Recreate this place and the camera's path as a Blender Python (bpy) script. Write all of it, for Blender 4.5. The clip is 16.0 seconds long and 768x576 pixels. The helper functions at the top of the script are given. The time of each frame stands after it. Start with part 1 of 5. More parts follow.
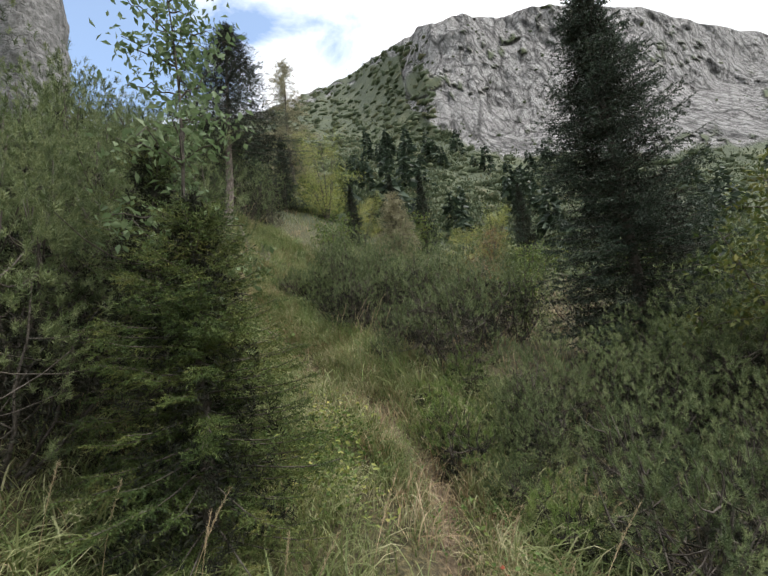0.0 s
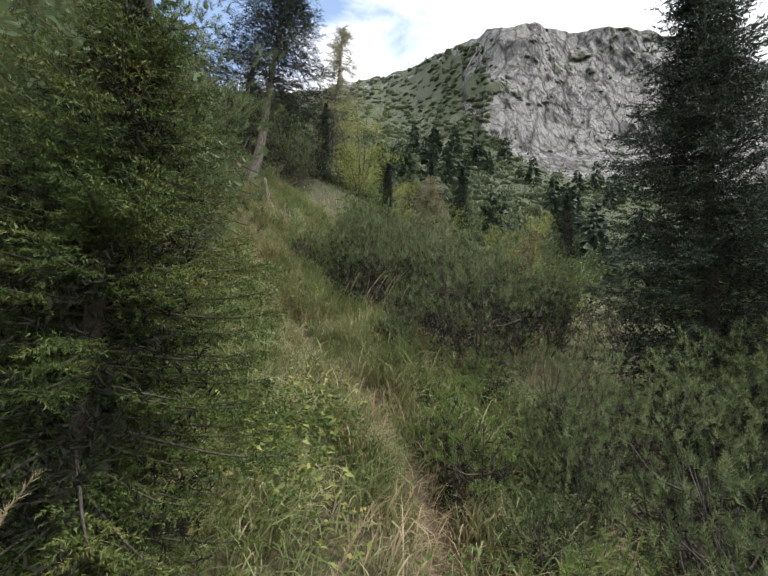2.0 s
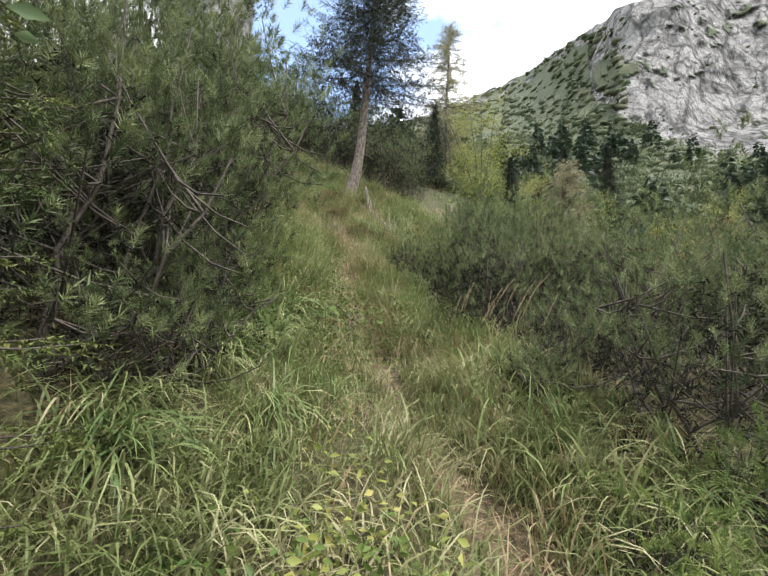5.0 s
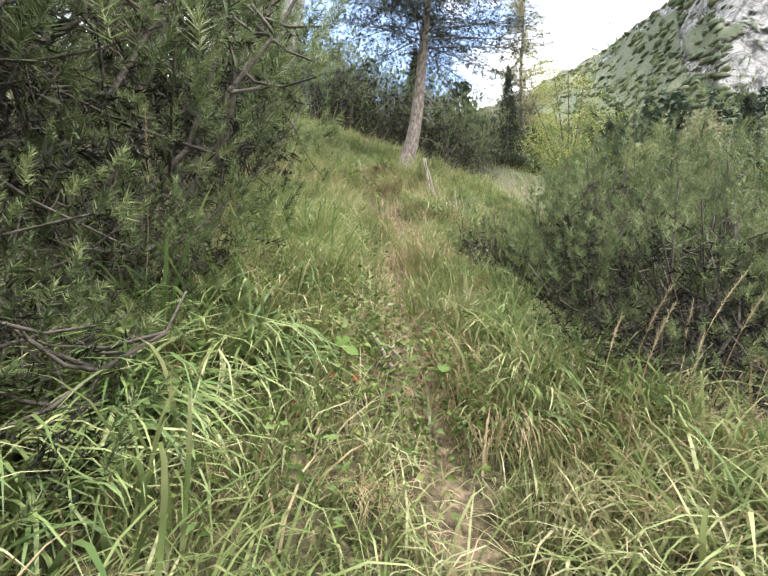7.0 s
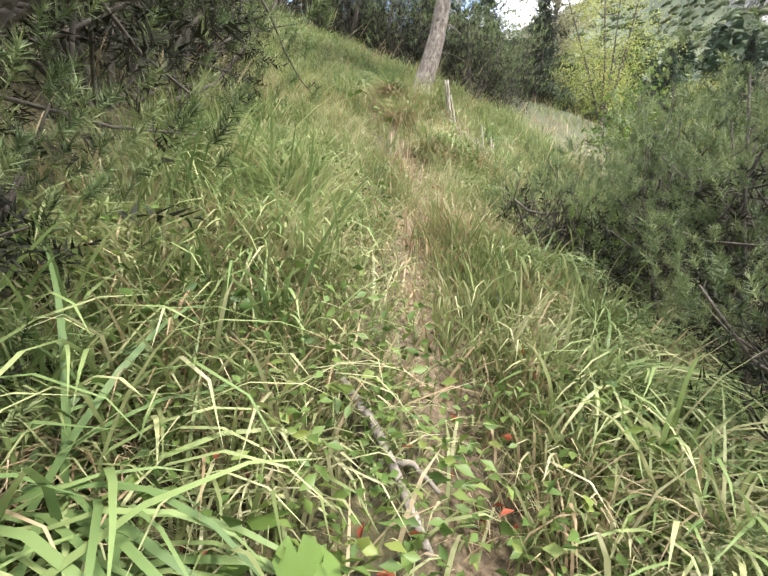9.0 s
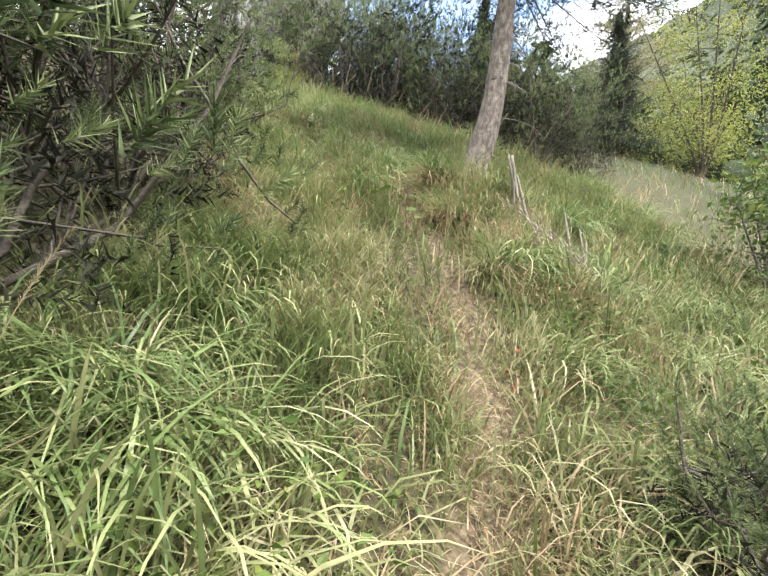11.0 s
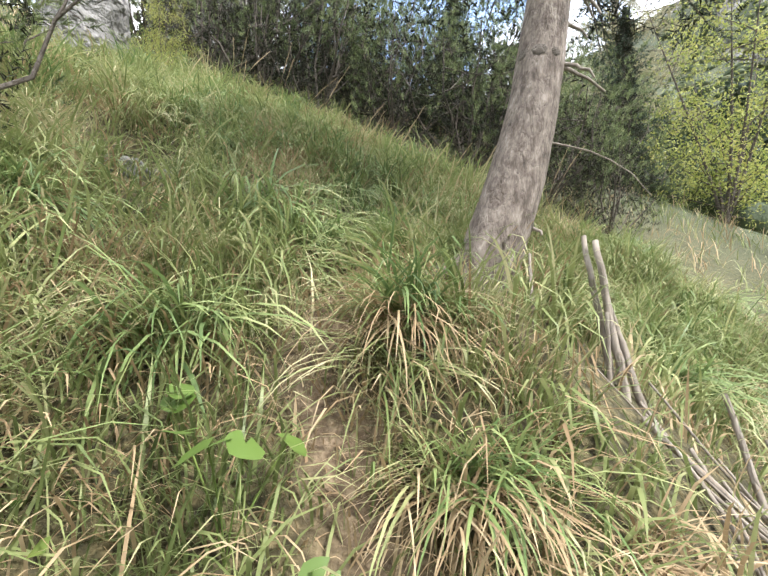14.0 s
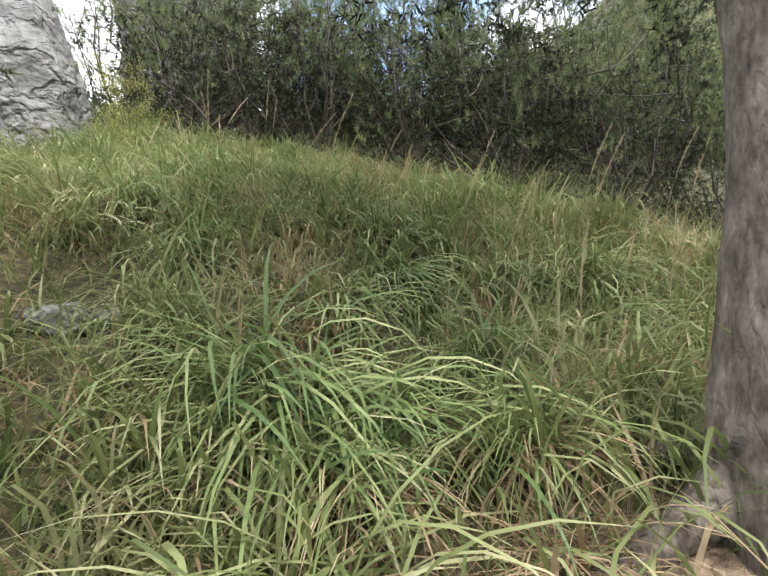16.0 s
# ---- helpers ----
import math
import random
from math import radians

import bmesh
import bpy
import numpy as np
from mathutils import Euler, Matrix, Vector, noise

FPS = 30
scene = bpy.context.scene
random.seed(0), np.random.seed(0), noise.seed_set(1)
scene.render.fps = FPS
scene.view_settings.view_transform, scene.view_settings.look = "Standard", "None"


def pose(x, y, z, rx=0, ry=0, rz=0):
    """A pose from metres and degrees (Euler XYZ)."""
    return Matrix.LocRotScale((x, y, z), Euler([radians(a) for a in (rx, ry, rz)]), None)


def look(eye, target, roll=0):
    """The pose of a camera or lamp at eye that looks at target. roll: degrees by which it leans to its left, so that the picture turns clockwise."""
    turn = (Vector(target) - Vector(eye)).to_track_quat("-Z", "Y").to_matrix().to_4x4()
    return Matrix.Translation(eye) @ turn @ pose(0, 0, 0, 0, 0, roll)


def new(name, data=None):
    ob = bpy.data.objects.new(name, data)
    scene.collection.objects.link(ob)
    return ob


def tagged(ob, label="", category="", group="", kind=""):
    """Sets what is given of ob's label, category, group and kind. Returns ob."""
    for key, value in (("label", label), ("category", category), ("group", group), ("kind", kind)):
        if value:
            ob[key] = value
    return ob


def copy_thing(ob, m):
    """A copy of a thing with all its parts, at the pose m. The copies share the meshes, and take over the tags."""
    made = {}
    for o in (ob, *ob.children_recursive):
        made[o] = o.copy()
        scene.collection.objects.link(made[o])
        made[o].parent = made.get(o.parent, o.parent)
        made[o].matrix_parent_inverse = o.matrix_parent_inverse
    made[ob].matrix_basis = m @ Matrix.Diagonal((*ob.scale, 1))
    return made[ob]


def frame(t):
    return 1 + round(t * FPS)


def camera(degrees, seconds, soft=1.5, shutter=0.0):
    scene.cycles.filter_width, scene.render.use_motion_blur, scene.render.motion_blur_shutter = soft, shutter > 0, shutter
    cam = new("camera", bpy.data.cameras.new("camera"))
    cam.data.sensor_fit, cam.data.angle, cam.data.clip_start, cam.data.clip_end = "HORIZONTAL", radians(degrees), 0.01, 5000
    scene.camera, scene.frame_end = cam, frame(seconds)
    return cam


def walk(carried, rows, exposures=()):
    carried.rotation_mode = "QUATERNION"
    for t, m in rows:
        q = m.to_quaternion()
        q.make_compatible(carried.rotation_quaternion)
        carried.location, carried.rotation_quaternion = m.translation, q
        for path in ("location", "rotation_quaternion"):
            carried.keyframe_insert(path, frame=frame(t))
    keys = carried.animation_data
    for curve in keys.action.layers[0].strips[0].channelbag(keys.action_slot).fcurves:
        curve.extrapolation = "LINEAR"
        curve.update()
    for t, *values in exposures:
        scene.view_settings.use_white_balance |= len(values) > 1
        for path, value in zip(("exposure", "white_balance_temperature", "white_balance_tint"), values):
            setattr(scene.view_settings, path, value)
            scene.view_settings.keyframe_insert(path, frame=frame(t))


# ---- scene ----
EXPOSURE = 0.7
cam = camera(84.3, 16.0)
PATH = [
    (0, 0.000, 0.000, 1.500, 97.31, 7.03, 0.69),
    (0.5, -0.017, 0.251, 1.461, 97.63, 5.07, -2.79),
    (1, 0.033, 0.482, 1.433, 97.51, 1.82, -4.66),
    (1.5, -0.009, 0.795, 1.326, 97.90, -1.90, -4.90),
    (2, 0.007, 1.121, 1.270, 96.88, -3.81, 2.09),
    (2.5, 0.008, 1.477, 1.250, 95.12, -5.88, 6.85),
    (3, -0.011, 1.798, 1.209, 94.73, -8.39, 11.68),
    (3.5, -0.005, 2.135, 1.232, 95.90, -7.48, 12.92),
    (3.7, -0.006, 2.260, 1.245, 96.39, -7.21, 13.64),
    (5.8, -0.292, 4.020, 1.648, 100.56, 1.50, 25.21),
    (6, -0.416, 4.248, 1.655, 100.56, 0.85, 27.49),
    (6.5, -0.686, 4.924, 1.829, 99.99, -1.80, 25.27),
    (7, -0.885, 5.405, 1.934, 97.70, -3.24, 28.27),
    (7.5, -1.077, 5.788, 2.081, 94.47, -4.32, 32.49),
    (8, -1.252, 6.122, 2.208, 93.92, -4.25, 34.04),
    (8.5, -1.397, 6.298, 2.356, 92.01, -3.48, 36.16),
    (9, -1.648, 6.572, 2.419, 89.35, -6.24, 27.49),
    (9.5, -1.815, 6.873, 2.566, 90.93, -10.62, 23.45),
    (10, -1.923, 7.194, 3.010, 94.88, -5.40, 35.30),
    (10.2, -1.965, 7.332, 3.134, 94.58, -5.10, 35.60),
    (12.3, -3.381, 9.629, 4.393, 96.10, -6.53, 28.64),
    (12.5, -3.413, 9.754, 4.488, 96.68, -6.10, 26.42),
    (13, -3.624, 9.983, 4.750, 96.65, -5.59, 28.46),
    (13.5, -3.854, 10.331, 4.786, 96.12, -5.61, 27.84),
    (14, -4.009, 10.556, 5.107, 95.67, -5.41, 28.00),
    (14.5, -4.181, 10.740, 5.304, 95.84, -6.99, 27.66),
    (15, -4.501, 10.892, 5.477, 97.45, -7.51, 26.93),
    (15.5, -4.579, 11.075, 5.679, 96.95, -3.42, 29.48),
    (16, -4.768, 11.450, 5.866, 97.48, 5.34, 33.24),
]
walk(cam, [(t, pose(*p)) for t, *p in PATH], exposures=[(0.0, EXPOSURE), (1.0, EXPOSURE - 0.1), (2.0, EXPOSURE), (3.0, EXPOSURE + 0.4), (3.5, EXPOSURE + 0.75), (6.0, EXPOSURE + 0.5), (6.5, EXPOSURE + 1.1), (7.5, EXPOSURE + 1.25), (9.0, EXPOSURE + 1.4), (10.0, EXPOSURE + 1.2), (12.5, EXPOSURE + 1.2), (13.0, EXPOSURE + 1.1), (14.0, EXPOSURE + 1.25), (14.5, EXPOSURE + 1.2), (15.0, EXPOSURE + 0.95), (16.0, EXPOSURE + 0.9)])

# ---------------------------------------------------------------- world, sun
world = bpy.data.worlds.new("sky")
scene.world = world
world.use_nodes = True
wn, wl = world.node_tree.nodes, world.node_tree.links
wn.clear()
w_out = wn.new("ShaderNodeOutputWorld")
w_bg = wn.new("ShaderNodeBackground")
w_sky = wn.new("ShaderNodeTexSky")
w_sky.sky_type = "NISHITA"
w_sky.sun_disc = False
w_sky.sun_elevation = radians(48)
w_sky.sun_rotation = radians(107)
w_sky.ozone_density = 2.0
w_co = wn.new("ShaderNodeTexCoord")
w_map = wn.new("ShaderNodeMapping")
w_map.inputs["Scale"].default_value = (1.0, 1.0, 1.8)
w_noise = wn.new("ShaderNodeTexNoise")
w_noise.inputs["Scale"].default_value = 3.2
w_noise.inputs["Detail"].default_value = 7.0
w_noise.inputs["Roughness"].default_value = 0.55
w_noise.inputs["Distortion"].default_value = 0.4
w_dot = wn.new("ShaderNodeVectorMath")
w_dot.operation = "DOT_PRODUCT"
w_dot.inputs[1].default_value = Vector((-0.45, 0.66, 0.60)).normalized()
w_gap = wn.new("ShaderNodeMapRange")
w_gap.inputs["From Min"].default_value = 0.93
w_gap.inputs["From Max"].default_value = 1.0
w_gap.inputs["To Min"].default_value = 0.0
w_gap.inputs["To Max"].default_value = 0.15
w_sub = wn.new("ShaderNodeMath")
w_sub.operation = "SUBTRACT"
w_ramp = wn.new("ShaderNodeValToRGB")
w_ramp.color_ramp.elements[0].position, w_ramp.color_ramp.elements[1].position = 0.30, 0.46
w_ramp.color_ramp.elements[0].color = (0.14, 0.14, 0.14, 1)
w_mix = wn.new("ShaderNodeMix")
w_mix.data_type = "RGBA"
w_mix.inputs["B"].default_value = (10.6, 10.8, 11.2, 1)
wl.new(w_co.outputs["Generated"], w_map.inputs["Vector"])
wl.new(w_map.outputs["Vector"], w_noise.inputs["Vector"])
wl.new(w_co.outputs["Generated"], w_dot.inputs[0])
wl.new(w_dot.outputs["Value"], w_gap.inputs["Value"])
wl.new(w_noise.outputs["Fac"], w_sub.inputs[0])
wl.new(w_gap.outputs["Result"], w_sub.inputs[1])
wl.new(w_sub.outputs["Value"], w_ramp.inputs["Fac"])
wl.new(w_ramp.outputs["Color"], w_mix.inputs["Factor"])
w_blue = wn.new("ShaderNodeMix")
w_blue.data_type, w_blue.blend_type = "RGBA", "MULTIPLY"
w_blue.inputs["Factor"].default_value = 1.0
w_blue.inputs["B"].default_value = (1.5, 1.8, 1.9, 1)
wl.new(w_sky.outputs["Color"], w_blue.inputs["A"])
wl.new(w_blue.outputs["Result"], w_mix.inputs["A"])
wl.new(w_mix.outputs["Result"], w_bg.inputs["Color"])
w_bg.inputs["Strength"].default_value = 0.10
wl.new(w_bg.outputs["Background"], w_out.inputs["Surface"])

sun_data = bpy.data.lights.new("sun", "SUN")
sun_data.energy, sun_data.angle, sun_data.color = 2.2, radians(10), (1.0, 0.965, 0.91)
sun = new("sun", sun_data)
sun.matrix_world = look((10, -3, 14), (0, 0, 0))


# ---------------------------------------------------------------- materials
def nodes_of(name):
    m = bpy.data.materials.new(name)
    m.use_nodes = True
    m.node_tree.nodes.clear()
    out = m.node_tree.nodes.new("ShaderNodeOutputMaterial")
    return m, m.node_tree.nodes, m.node_tree.links, out


def ramp_node(n, stops):
    r = n.new("ShaderNodeValToRGB")
    el = r.color_ramp.elements
    while len(el) < len(stops):
        el.new(0.5)
    for e, (p, c) in zip(el, stops):
        e.position, e.color = p, (*c, 1)
    return r


def leafy(name, colors, rough=0.55, through_light=0.35, spread=1.0):
    """Leaf, needle and blade material: each island takes its own shade of the colours; thin, so some light goes through."""
    m, n, l, out = nodes_of(name)
    geo = n.new("ShaderNodeNewGeometry")
    info = n.new("ShaderNodeObjectInfo")
    co = n.new("ShaderNodeTexCoord")
    noise_n = n.new("ShaderNodeTexNoise")
    noise_n.inputs["Scale"].default_value = 1.7
    noise_n.inputs["Detail"].default_value = 3
    l.new(co.outputs["Object"], noise_n.inputs["Vector"])
    a = n.new("ShaderNodeMath")
    a.operation = "MULTIPLY_ADD"
    a.inputs[1].default_value = 0.42 * spread
    l.new(geo.outputs["Random Per Island"], a.inputs[0])
    b = n.new("ShaderNodeMath")
    b.operation = "MULTIPLY_ADD"
    b.inputs[1].default_value = 1.2
    b.inputs[2].default_value = -0.36
    l.new(noise_n.outputs["Fac"], b.inputs[0])
    l.new(b.outputs["Value"], a.inputs[2])
    c = n.new("ShaderNodeMath")
    c.operation = "MULTIPLY_ADD"
    c.inputs[1].default_value = 0.2
    l.new(info.outputs["Random"], c.inputs[0])
    l.new(a.outputs["Value"], c.inputs[2])
    k = len(colors)
    r = ramp_node(n, [(0.12 + 0.76 * i / (k - 1), q) for i, q in enumerate(colors)])
    l.new(c.outputs["Value"], r.inputs["Fac"])
    p = n.new("ShaderNodeBsdfPrincipled")
    p.inputs["Roughness"].default_value = rough
    p.inputs["Specular IOR Level"].default_value = 0.25
    l.new(r.outputs["Color"], p.inputs["Base Color"])
    t = n.new("ShaderNodeBsdfTranslucent")
    l.new(r.outputs["Color"], t.inputs["Color"])
    mix = n.new("ShaderNodeMixShader")
    mix.inputs["Fac"].default_value = through_light
    l.new(p.outputs["BSDF"], mix.inputs[1])
    l.new(t.outputs["BSDF"], mix.inputs[2])
    l.new(mix.outputs["Shader"], out.inputs["Surface"])
    return m


def rough_stuff(name, colors, scale=6.0, bump=0.5, rough=0.9, stretch=(1, 1, 1), fine=40.0, distance=0.02):
    """Bark, stone and earth: two scales of noise in colour and relief."""
    m, n, l, out = nodes_of(name)
    co = n.new("ShaderNodeTexCoord")
    mp = n.new("ShaderNodeMapping")
    mp.inputs["Scale"].default_value = stretch
    l.new(co.outputs["Object"], mp.inputs["Vector"])
    a = n.new("ShaderNodeTexNoise")
    a.inputs["Scale"].default_value, a.inputs["Detail"].default_value, a.inputs["Roughness"].default_value = scale, 6, 0.6
    b = n.new("ShaderNodeTexNoise")
    b.inputs["Scale"].default_value, b.inputs["Detail"].default_value = fine, 4
    v = n.new("ShaderNodeTexNoise")
    v.inputs["Scale"].default_value, v.inputs["Detail"].default_value, v.inputs["Distortion"].default_value = scale * 0.9, 5, 0.2
    for q in (a, b, v):
        l.new(mp.outputs["Vector"], q.inputs["Vector"])
    s = n.new("ShaderNodeMath")
    s.operation = "MULTIPLY_ADD"
    s.inputs[1].default_value = 0.4
    l.new(b.outputs["Fac"], s.inputs[0])
    d = n.new("ShaderNodeMath")
    d.operation = "MULTIPLY_ADD"
    d.inputs[1].default_value, d.inputs[2].default_value = 0.9, -0.15
    l.new(a.outputs["Fac"], d.inputs[0])
    l.new(d.outputs["Value"], s.inputs[2])
    k = len(colors)
    r = ramp_node(n, [(0.2 + 0.6 * i / (k - 1), q) for i, q in enumerate(colors)])
    l.new(s.outputs["Value"], r.inputs["Fac"])
    cr_a = n.new("ShaderNodeMath")
    cr_a.operation = "SUBTRACT"
    cr_a.inputs[1].default_value = 0.5
    l.new(v.outputs["Fac"], cr_a.inputs[0])
    cr_b = n.new("ShaderNodeMath")
    cr_b.operation = "ABSOLUTE"
    l.new(cr_a.outputs["Value"], cr_b.inputs[0])
    cr = n.new("ShaderNodeMapRange")
    cr.inputs["From Max"].default_value = 0.06
    l.new(cr_b.outputs["Value"], cr.inputs["Value"])
    h = n.new("ShaderNodeMath")
    h.operation = "MULTIPLY_ADD"
    h.inputs[1].default_value = 0.5
    l.new(cr.outputs["Result"], h.inputs[0])
    l.new(s.outputs["Value"], h.inputs[2])
    bp = n.new("ShaderNodeBump")
    bp.inputs["Strength"].default_value, bp.inputs["Distance"].default_value = bump, distance
    l.new(h.outputs["Value"], bp.inputs["Height"])
    p = n.new("ShaderNodeBsdfPrincipled")
    p.inputs["Roughness"].default_value = rough
    l.new(r.outputs["Color"], p.inputs["Base Color"])
    l.new(bp.outputs["Normal"], p.inputs["Normal"])
    l.new(p.outputs["BSDF"], out.inputs["Surface"])
    return m


M_MUGO = leafy("pine_needles", [(0.031, 0.046, 0.018), (0.062, 0.088, 0.034), (0.117, 0.152, 0.062), (0.20, 0.235, 0.105)], 0.5, 0.25, 1.5)
M_YOUNG = leafy("young_pine_needles", [(0.084, 0.126, 0.036), (0.144, 0.204, 0.054), (0.228, 0.288, 0.084)], 0.5, 0.3)
M_SPRUCE = leafy("spruce_needles", [(0.026, 0.046, 0.014), (0.052, 0.082, 0.022), (0.095, 0.125, 0.034), (0.165, 0.165, 0.05)], 0.5, 0.2)
M_DARKSPRUCE = leafy("dark_spruce_needles", [(0.015, 0.025, 0.016), (0.029, 0.045, 0.028), (0.054, 0.078, 0.048)], 0.5, 0.2)
M_LARCH = leafy("larch_needles", [(0.17, 0.17, 0.10), (0.27, 0.255, 0.155), (0.38, 0.35, 0.22)], 0.6, 0.4)
M_LEAF = leafy("green_leaf", [(0.045, 0.080, 0.022), (0.080, 0.13, 0.034), (0.14, 0.195, 0.052), (0.24, 0.255, 0.065)], 0.45, 0.35)
M_YELLEAF = leafy("yellow_green_leaf", [(0.15, 0.20, 0.05), (0.24, 0.285, 0.075), (0.36, 0.38, 0.115), (0.45, 0.41, 0.14)], 0.45, 0.45)
M_ROWAN = leafy("rowan_leaf", [(0.035, 0.055, 0.018), (0.06, 0.09, 0.025), (0.11, 0.13, 0.035), (0.20, 0.19, 0.05)], 0.5, 0.25)
M_GREYLEAF = leafy("grey_green_leaf", [(0.09, 0.14, 0.06), (0.15, 0.21, 0.10), (0.24, 0.30, 0.17)], 0.45, 0.4)
M_RUST = leafy("rust_leaf", [(0.15, 0.10, 0.05), (0.23, 0.155, 0.08), (0.28, 0.21, 0.11), (0.2, 0.2, 0.09)], 0.6, 0.35)
M_REDLEAF = leafy("red_leaf", [(0.22, 0.05, 0.03), (0.33, 0.09, 0.05)], 0.5, 0.35)
M_GRASS = leafy("green_grass", [(0.085, 0.115, 0.045), (0.145, 0.182, 0.066), (0.25, 0.28, 0.12), (0.50, 0.46, 0.29)], 0.42, 0.35)
M_WIDE = leafy("broad_grass", [(0.058, 0.10, 0.038), (0.125, 0.185, 0.066), (0.225, 0.285, 0.11), (0.46, 0.45, 0.24)], 0.42, 0.35)
M_DRY = leafy("dry_grass", [(0.17, 0.11, 0.06), (0.36, 0.265, 0.16), (0.55, 0.45, 0.3)], 0.7, 0.3)
M_SEED = leafy("seed_head", [(0.42, 0.33, 0.20), (0.56, 0.47, 0.32)], 0.8, 0.3)
M_FARWOOD = leafy("far_foliage", [(0.045, 0.064, 0.034), (0.068, 0.09, 0.046), (0.095, 0.115, 0.06), (0.16, 0.145, 0.08)], 0.7, 0.2)
def bumpy(m, scale, distance):
    """Fine relief over a leafy material, for clumps seen from afar."""
    n, l = m.node_tree.nodes, m.node_tree.links
    co = n.new("ShaderNodeTexCoord")
    t = n.new("ShaderNodeTexNoise")
    t.inputs["Scale"].default_value, t.inputs["Detail"].default_value = scale, 6
    l.new(co.outputs["Object"], t.inputs["Vector"])
    b = n.new("ShaderNodeBump")
    b.inputs["Strength"].default_value, b.inputs["Distance"].default_value = 1.0, distance
    l.new(t.outputs["Fac"], b.inputs["Height"])
    for q in n:
        if q.type in ("BSDF_PRINCIPLED", "BSDF_TRANSLUCENT"):
            l.new(b.outputs["Normal"], q.inputs["Normal"])
    return m


bumpy(M_FARWOOD, 5.0, 0.10)
M_BARK = rough_stuff("spruce_bark", [(0.028, 0.022, 0.018), (0.085, 0.066, 0.054), (0.19, 0.158, 0.135), (0.36, 0.32, 0.285)], 24, 0.6, 0.9, (1, 1, 0.42), 80, 0.014)
M_STEM = rough_stuff("pine_stem", [(0.035, 0.028, 0.023), (0.08, 0.066, 0.054), (0.16, 0.14, 0.118)], 16, 0.6, 0.9)
M_DEAD = rough_stuff("dead_wood", [(0.10, 0.082, 0.066), (0.195, 0.165, 0.138), (0.32, 0.285, 0.245)], 12, 0.5, 0.85, (1, 1, 0.3))
# near-black needle colour: the shade inside the crowns is put into it
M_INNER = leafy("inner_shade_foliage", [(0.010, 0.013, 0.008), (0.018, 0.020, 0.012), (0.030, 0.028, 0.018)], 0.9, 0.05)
M_HERB = leafy("herb_leaf", [(0.05, 0.088, 0.02), (0.085, 0.138, 0.03), (0.13, 0.188, 0.045)], 0.5, 0.25)
M_STONE = rough_stuff("limestone", [(0.04, 0.039, 0.037), (0.15, 0.146, 0.142), (0.33, 0.325, 0.32)], 2.4, 0.9, 0.9, (1, 1, 1.2), 11, 0.10)

# ground: grassy litter, the trodden earth of the trail, far slope and bare cliff, told apart by the sheet's own attributes
M_GROUND, gn, gl, g_out = nodes_of("mountain_ground")
g_co = gn.new("ShaderNodeTexCoord")
g_a = gn.new("ShaderNodeTexNoise")
g_a.inputs["Scale"].default_value, g_a.inputs["Detail"].default_value = 2.3, 8
g_b = gn.new("ShaderNodeTexNoise")
g_b.inputs["Scale"].default_value, g_b.inputs["Detail"].default_value = 26, 5
g_c = gn.new("ShaderNodeTexNoise")
g_c.inputs["Scale"].default_value, g_c.inputs["Detail"].default_value, g_c.inputs["Roughness"].default_value = 0.16, 10, 0.68
g_map = gn.new("ShaderNodeMapping")
g_map.inputs["Rotation"].default_value = (radians(10), radians(-28), 0)
g_map.inputs["Scale"].default_value = (1.05, 0.7, 0.5)
g_v = gn.new("ShaderNodeTexNoise")
g_v.inputs["Scale"].default_value, g_v.inputs["Detail"].default_value, g_v.inputs["Distortion"].default_value = 0.30, 7, 0.25
g_va = gn.new("ShaderNodeMath")
g_va.operation = "SUBTRACT"
g_va.inputs[1].default_value = 0.5
g_vb = gn.new("ShaderNodeMath")
g_vb.operation = "ABSOLUTE"
gl.new(g_v.outputs["Fac"], g_va.inputs[0])
gl.new(g_va.outputs["Value"], g_vb.inputs[0])
g_d = gn.new("ShaderNodeTexNoise")
g_d.inputs["Scale"].default_value, g_d.inputs["Detail"].default_value, g_d.inputs["Roughness"].default_value = 0.5, 8, 0.7
for q in (g_a, g_b, g_c):
    gl.new(g_co.outputs["Object"], q.inputs["Vector"])
gl.new(g_co.outputs["Object"], g_map.inputs["Vector"])
gl.new(g_map.outputs["Vector"], g_d.inputs["Vector"])
g_vm = gn.new("ShaderNodeMix")
g_vm.data_type = "VECTOR"
g_vm.inputs["Factor"].default_value = 0.94
gl.new(g_d.outputs["Color"], g_vm.inputs["A"])
gl.new(g_map.outputs["Vector"], g_vm.inputs["B"])
gl.new(g_vm.outputs["Result"], g_v.inputs["Vector"])
r_litter = ramp_node(gn, [(0.3, (0.028, 0.024, 0.012)), (0.5, (0.060, 0.052, 0.022)), (0.66, (0.13, 0.105, 0.05))])
gl.new(g_b.outputs["Fac"], r_litter.inputs["Fac"])
r_earth = ramp_node(gn, [(0.3, (0.085, 0.058, 0.038)), (0.5, (0.17, 0.118, 0.078)), (0.7, (0.30, 0.225, 0.155))])
gl.new(g_b.outputs["Fac"], r_earth.inputs["Fac"])
r_slope = ramp_node(gn, [(0.32, (0.034, 0.046, 0.024)), (0.5, (0.055, 0.068, 0.034)), (0.68, (0.088, 0.094, 0.048))])
gl.new(g_c.outputs["Fac"], r_slope.inputs["Fac"])
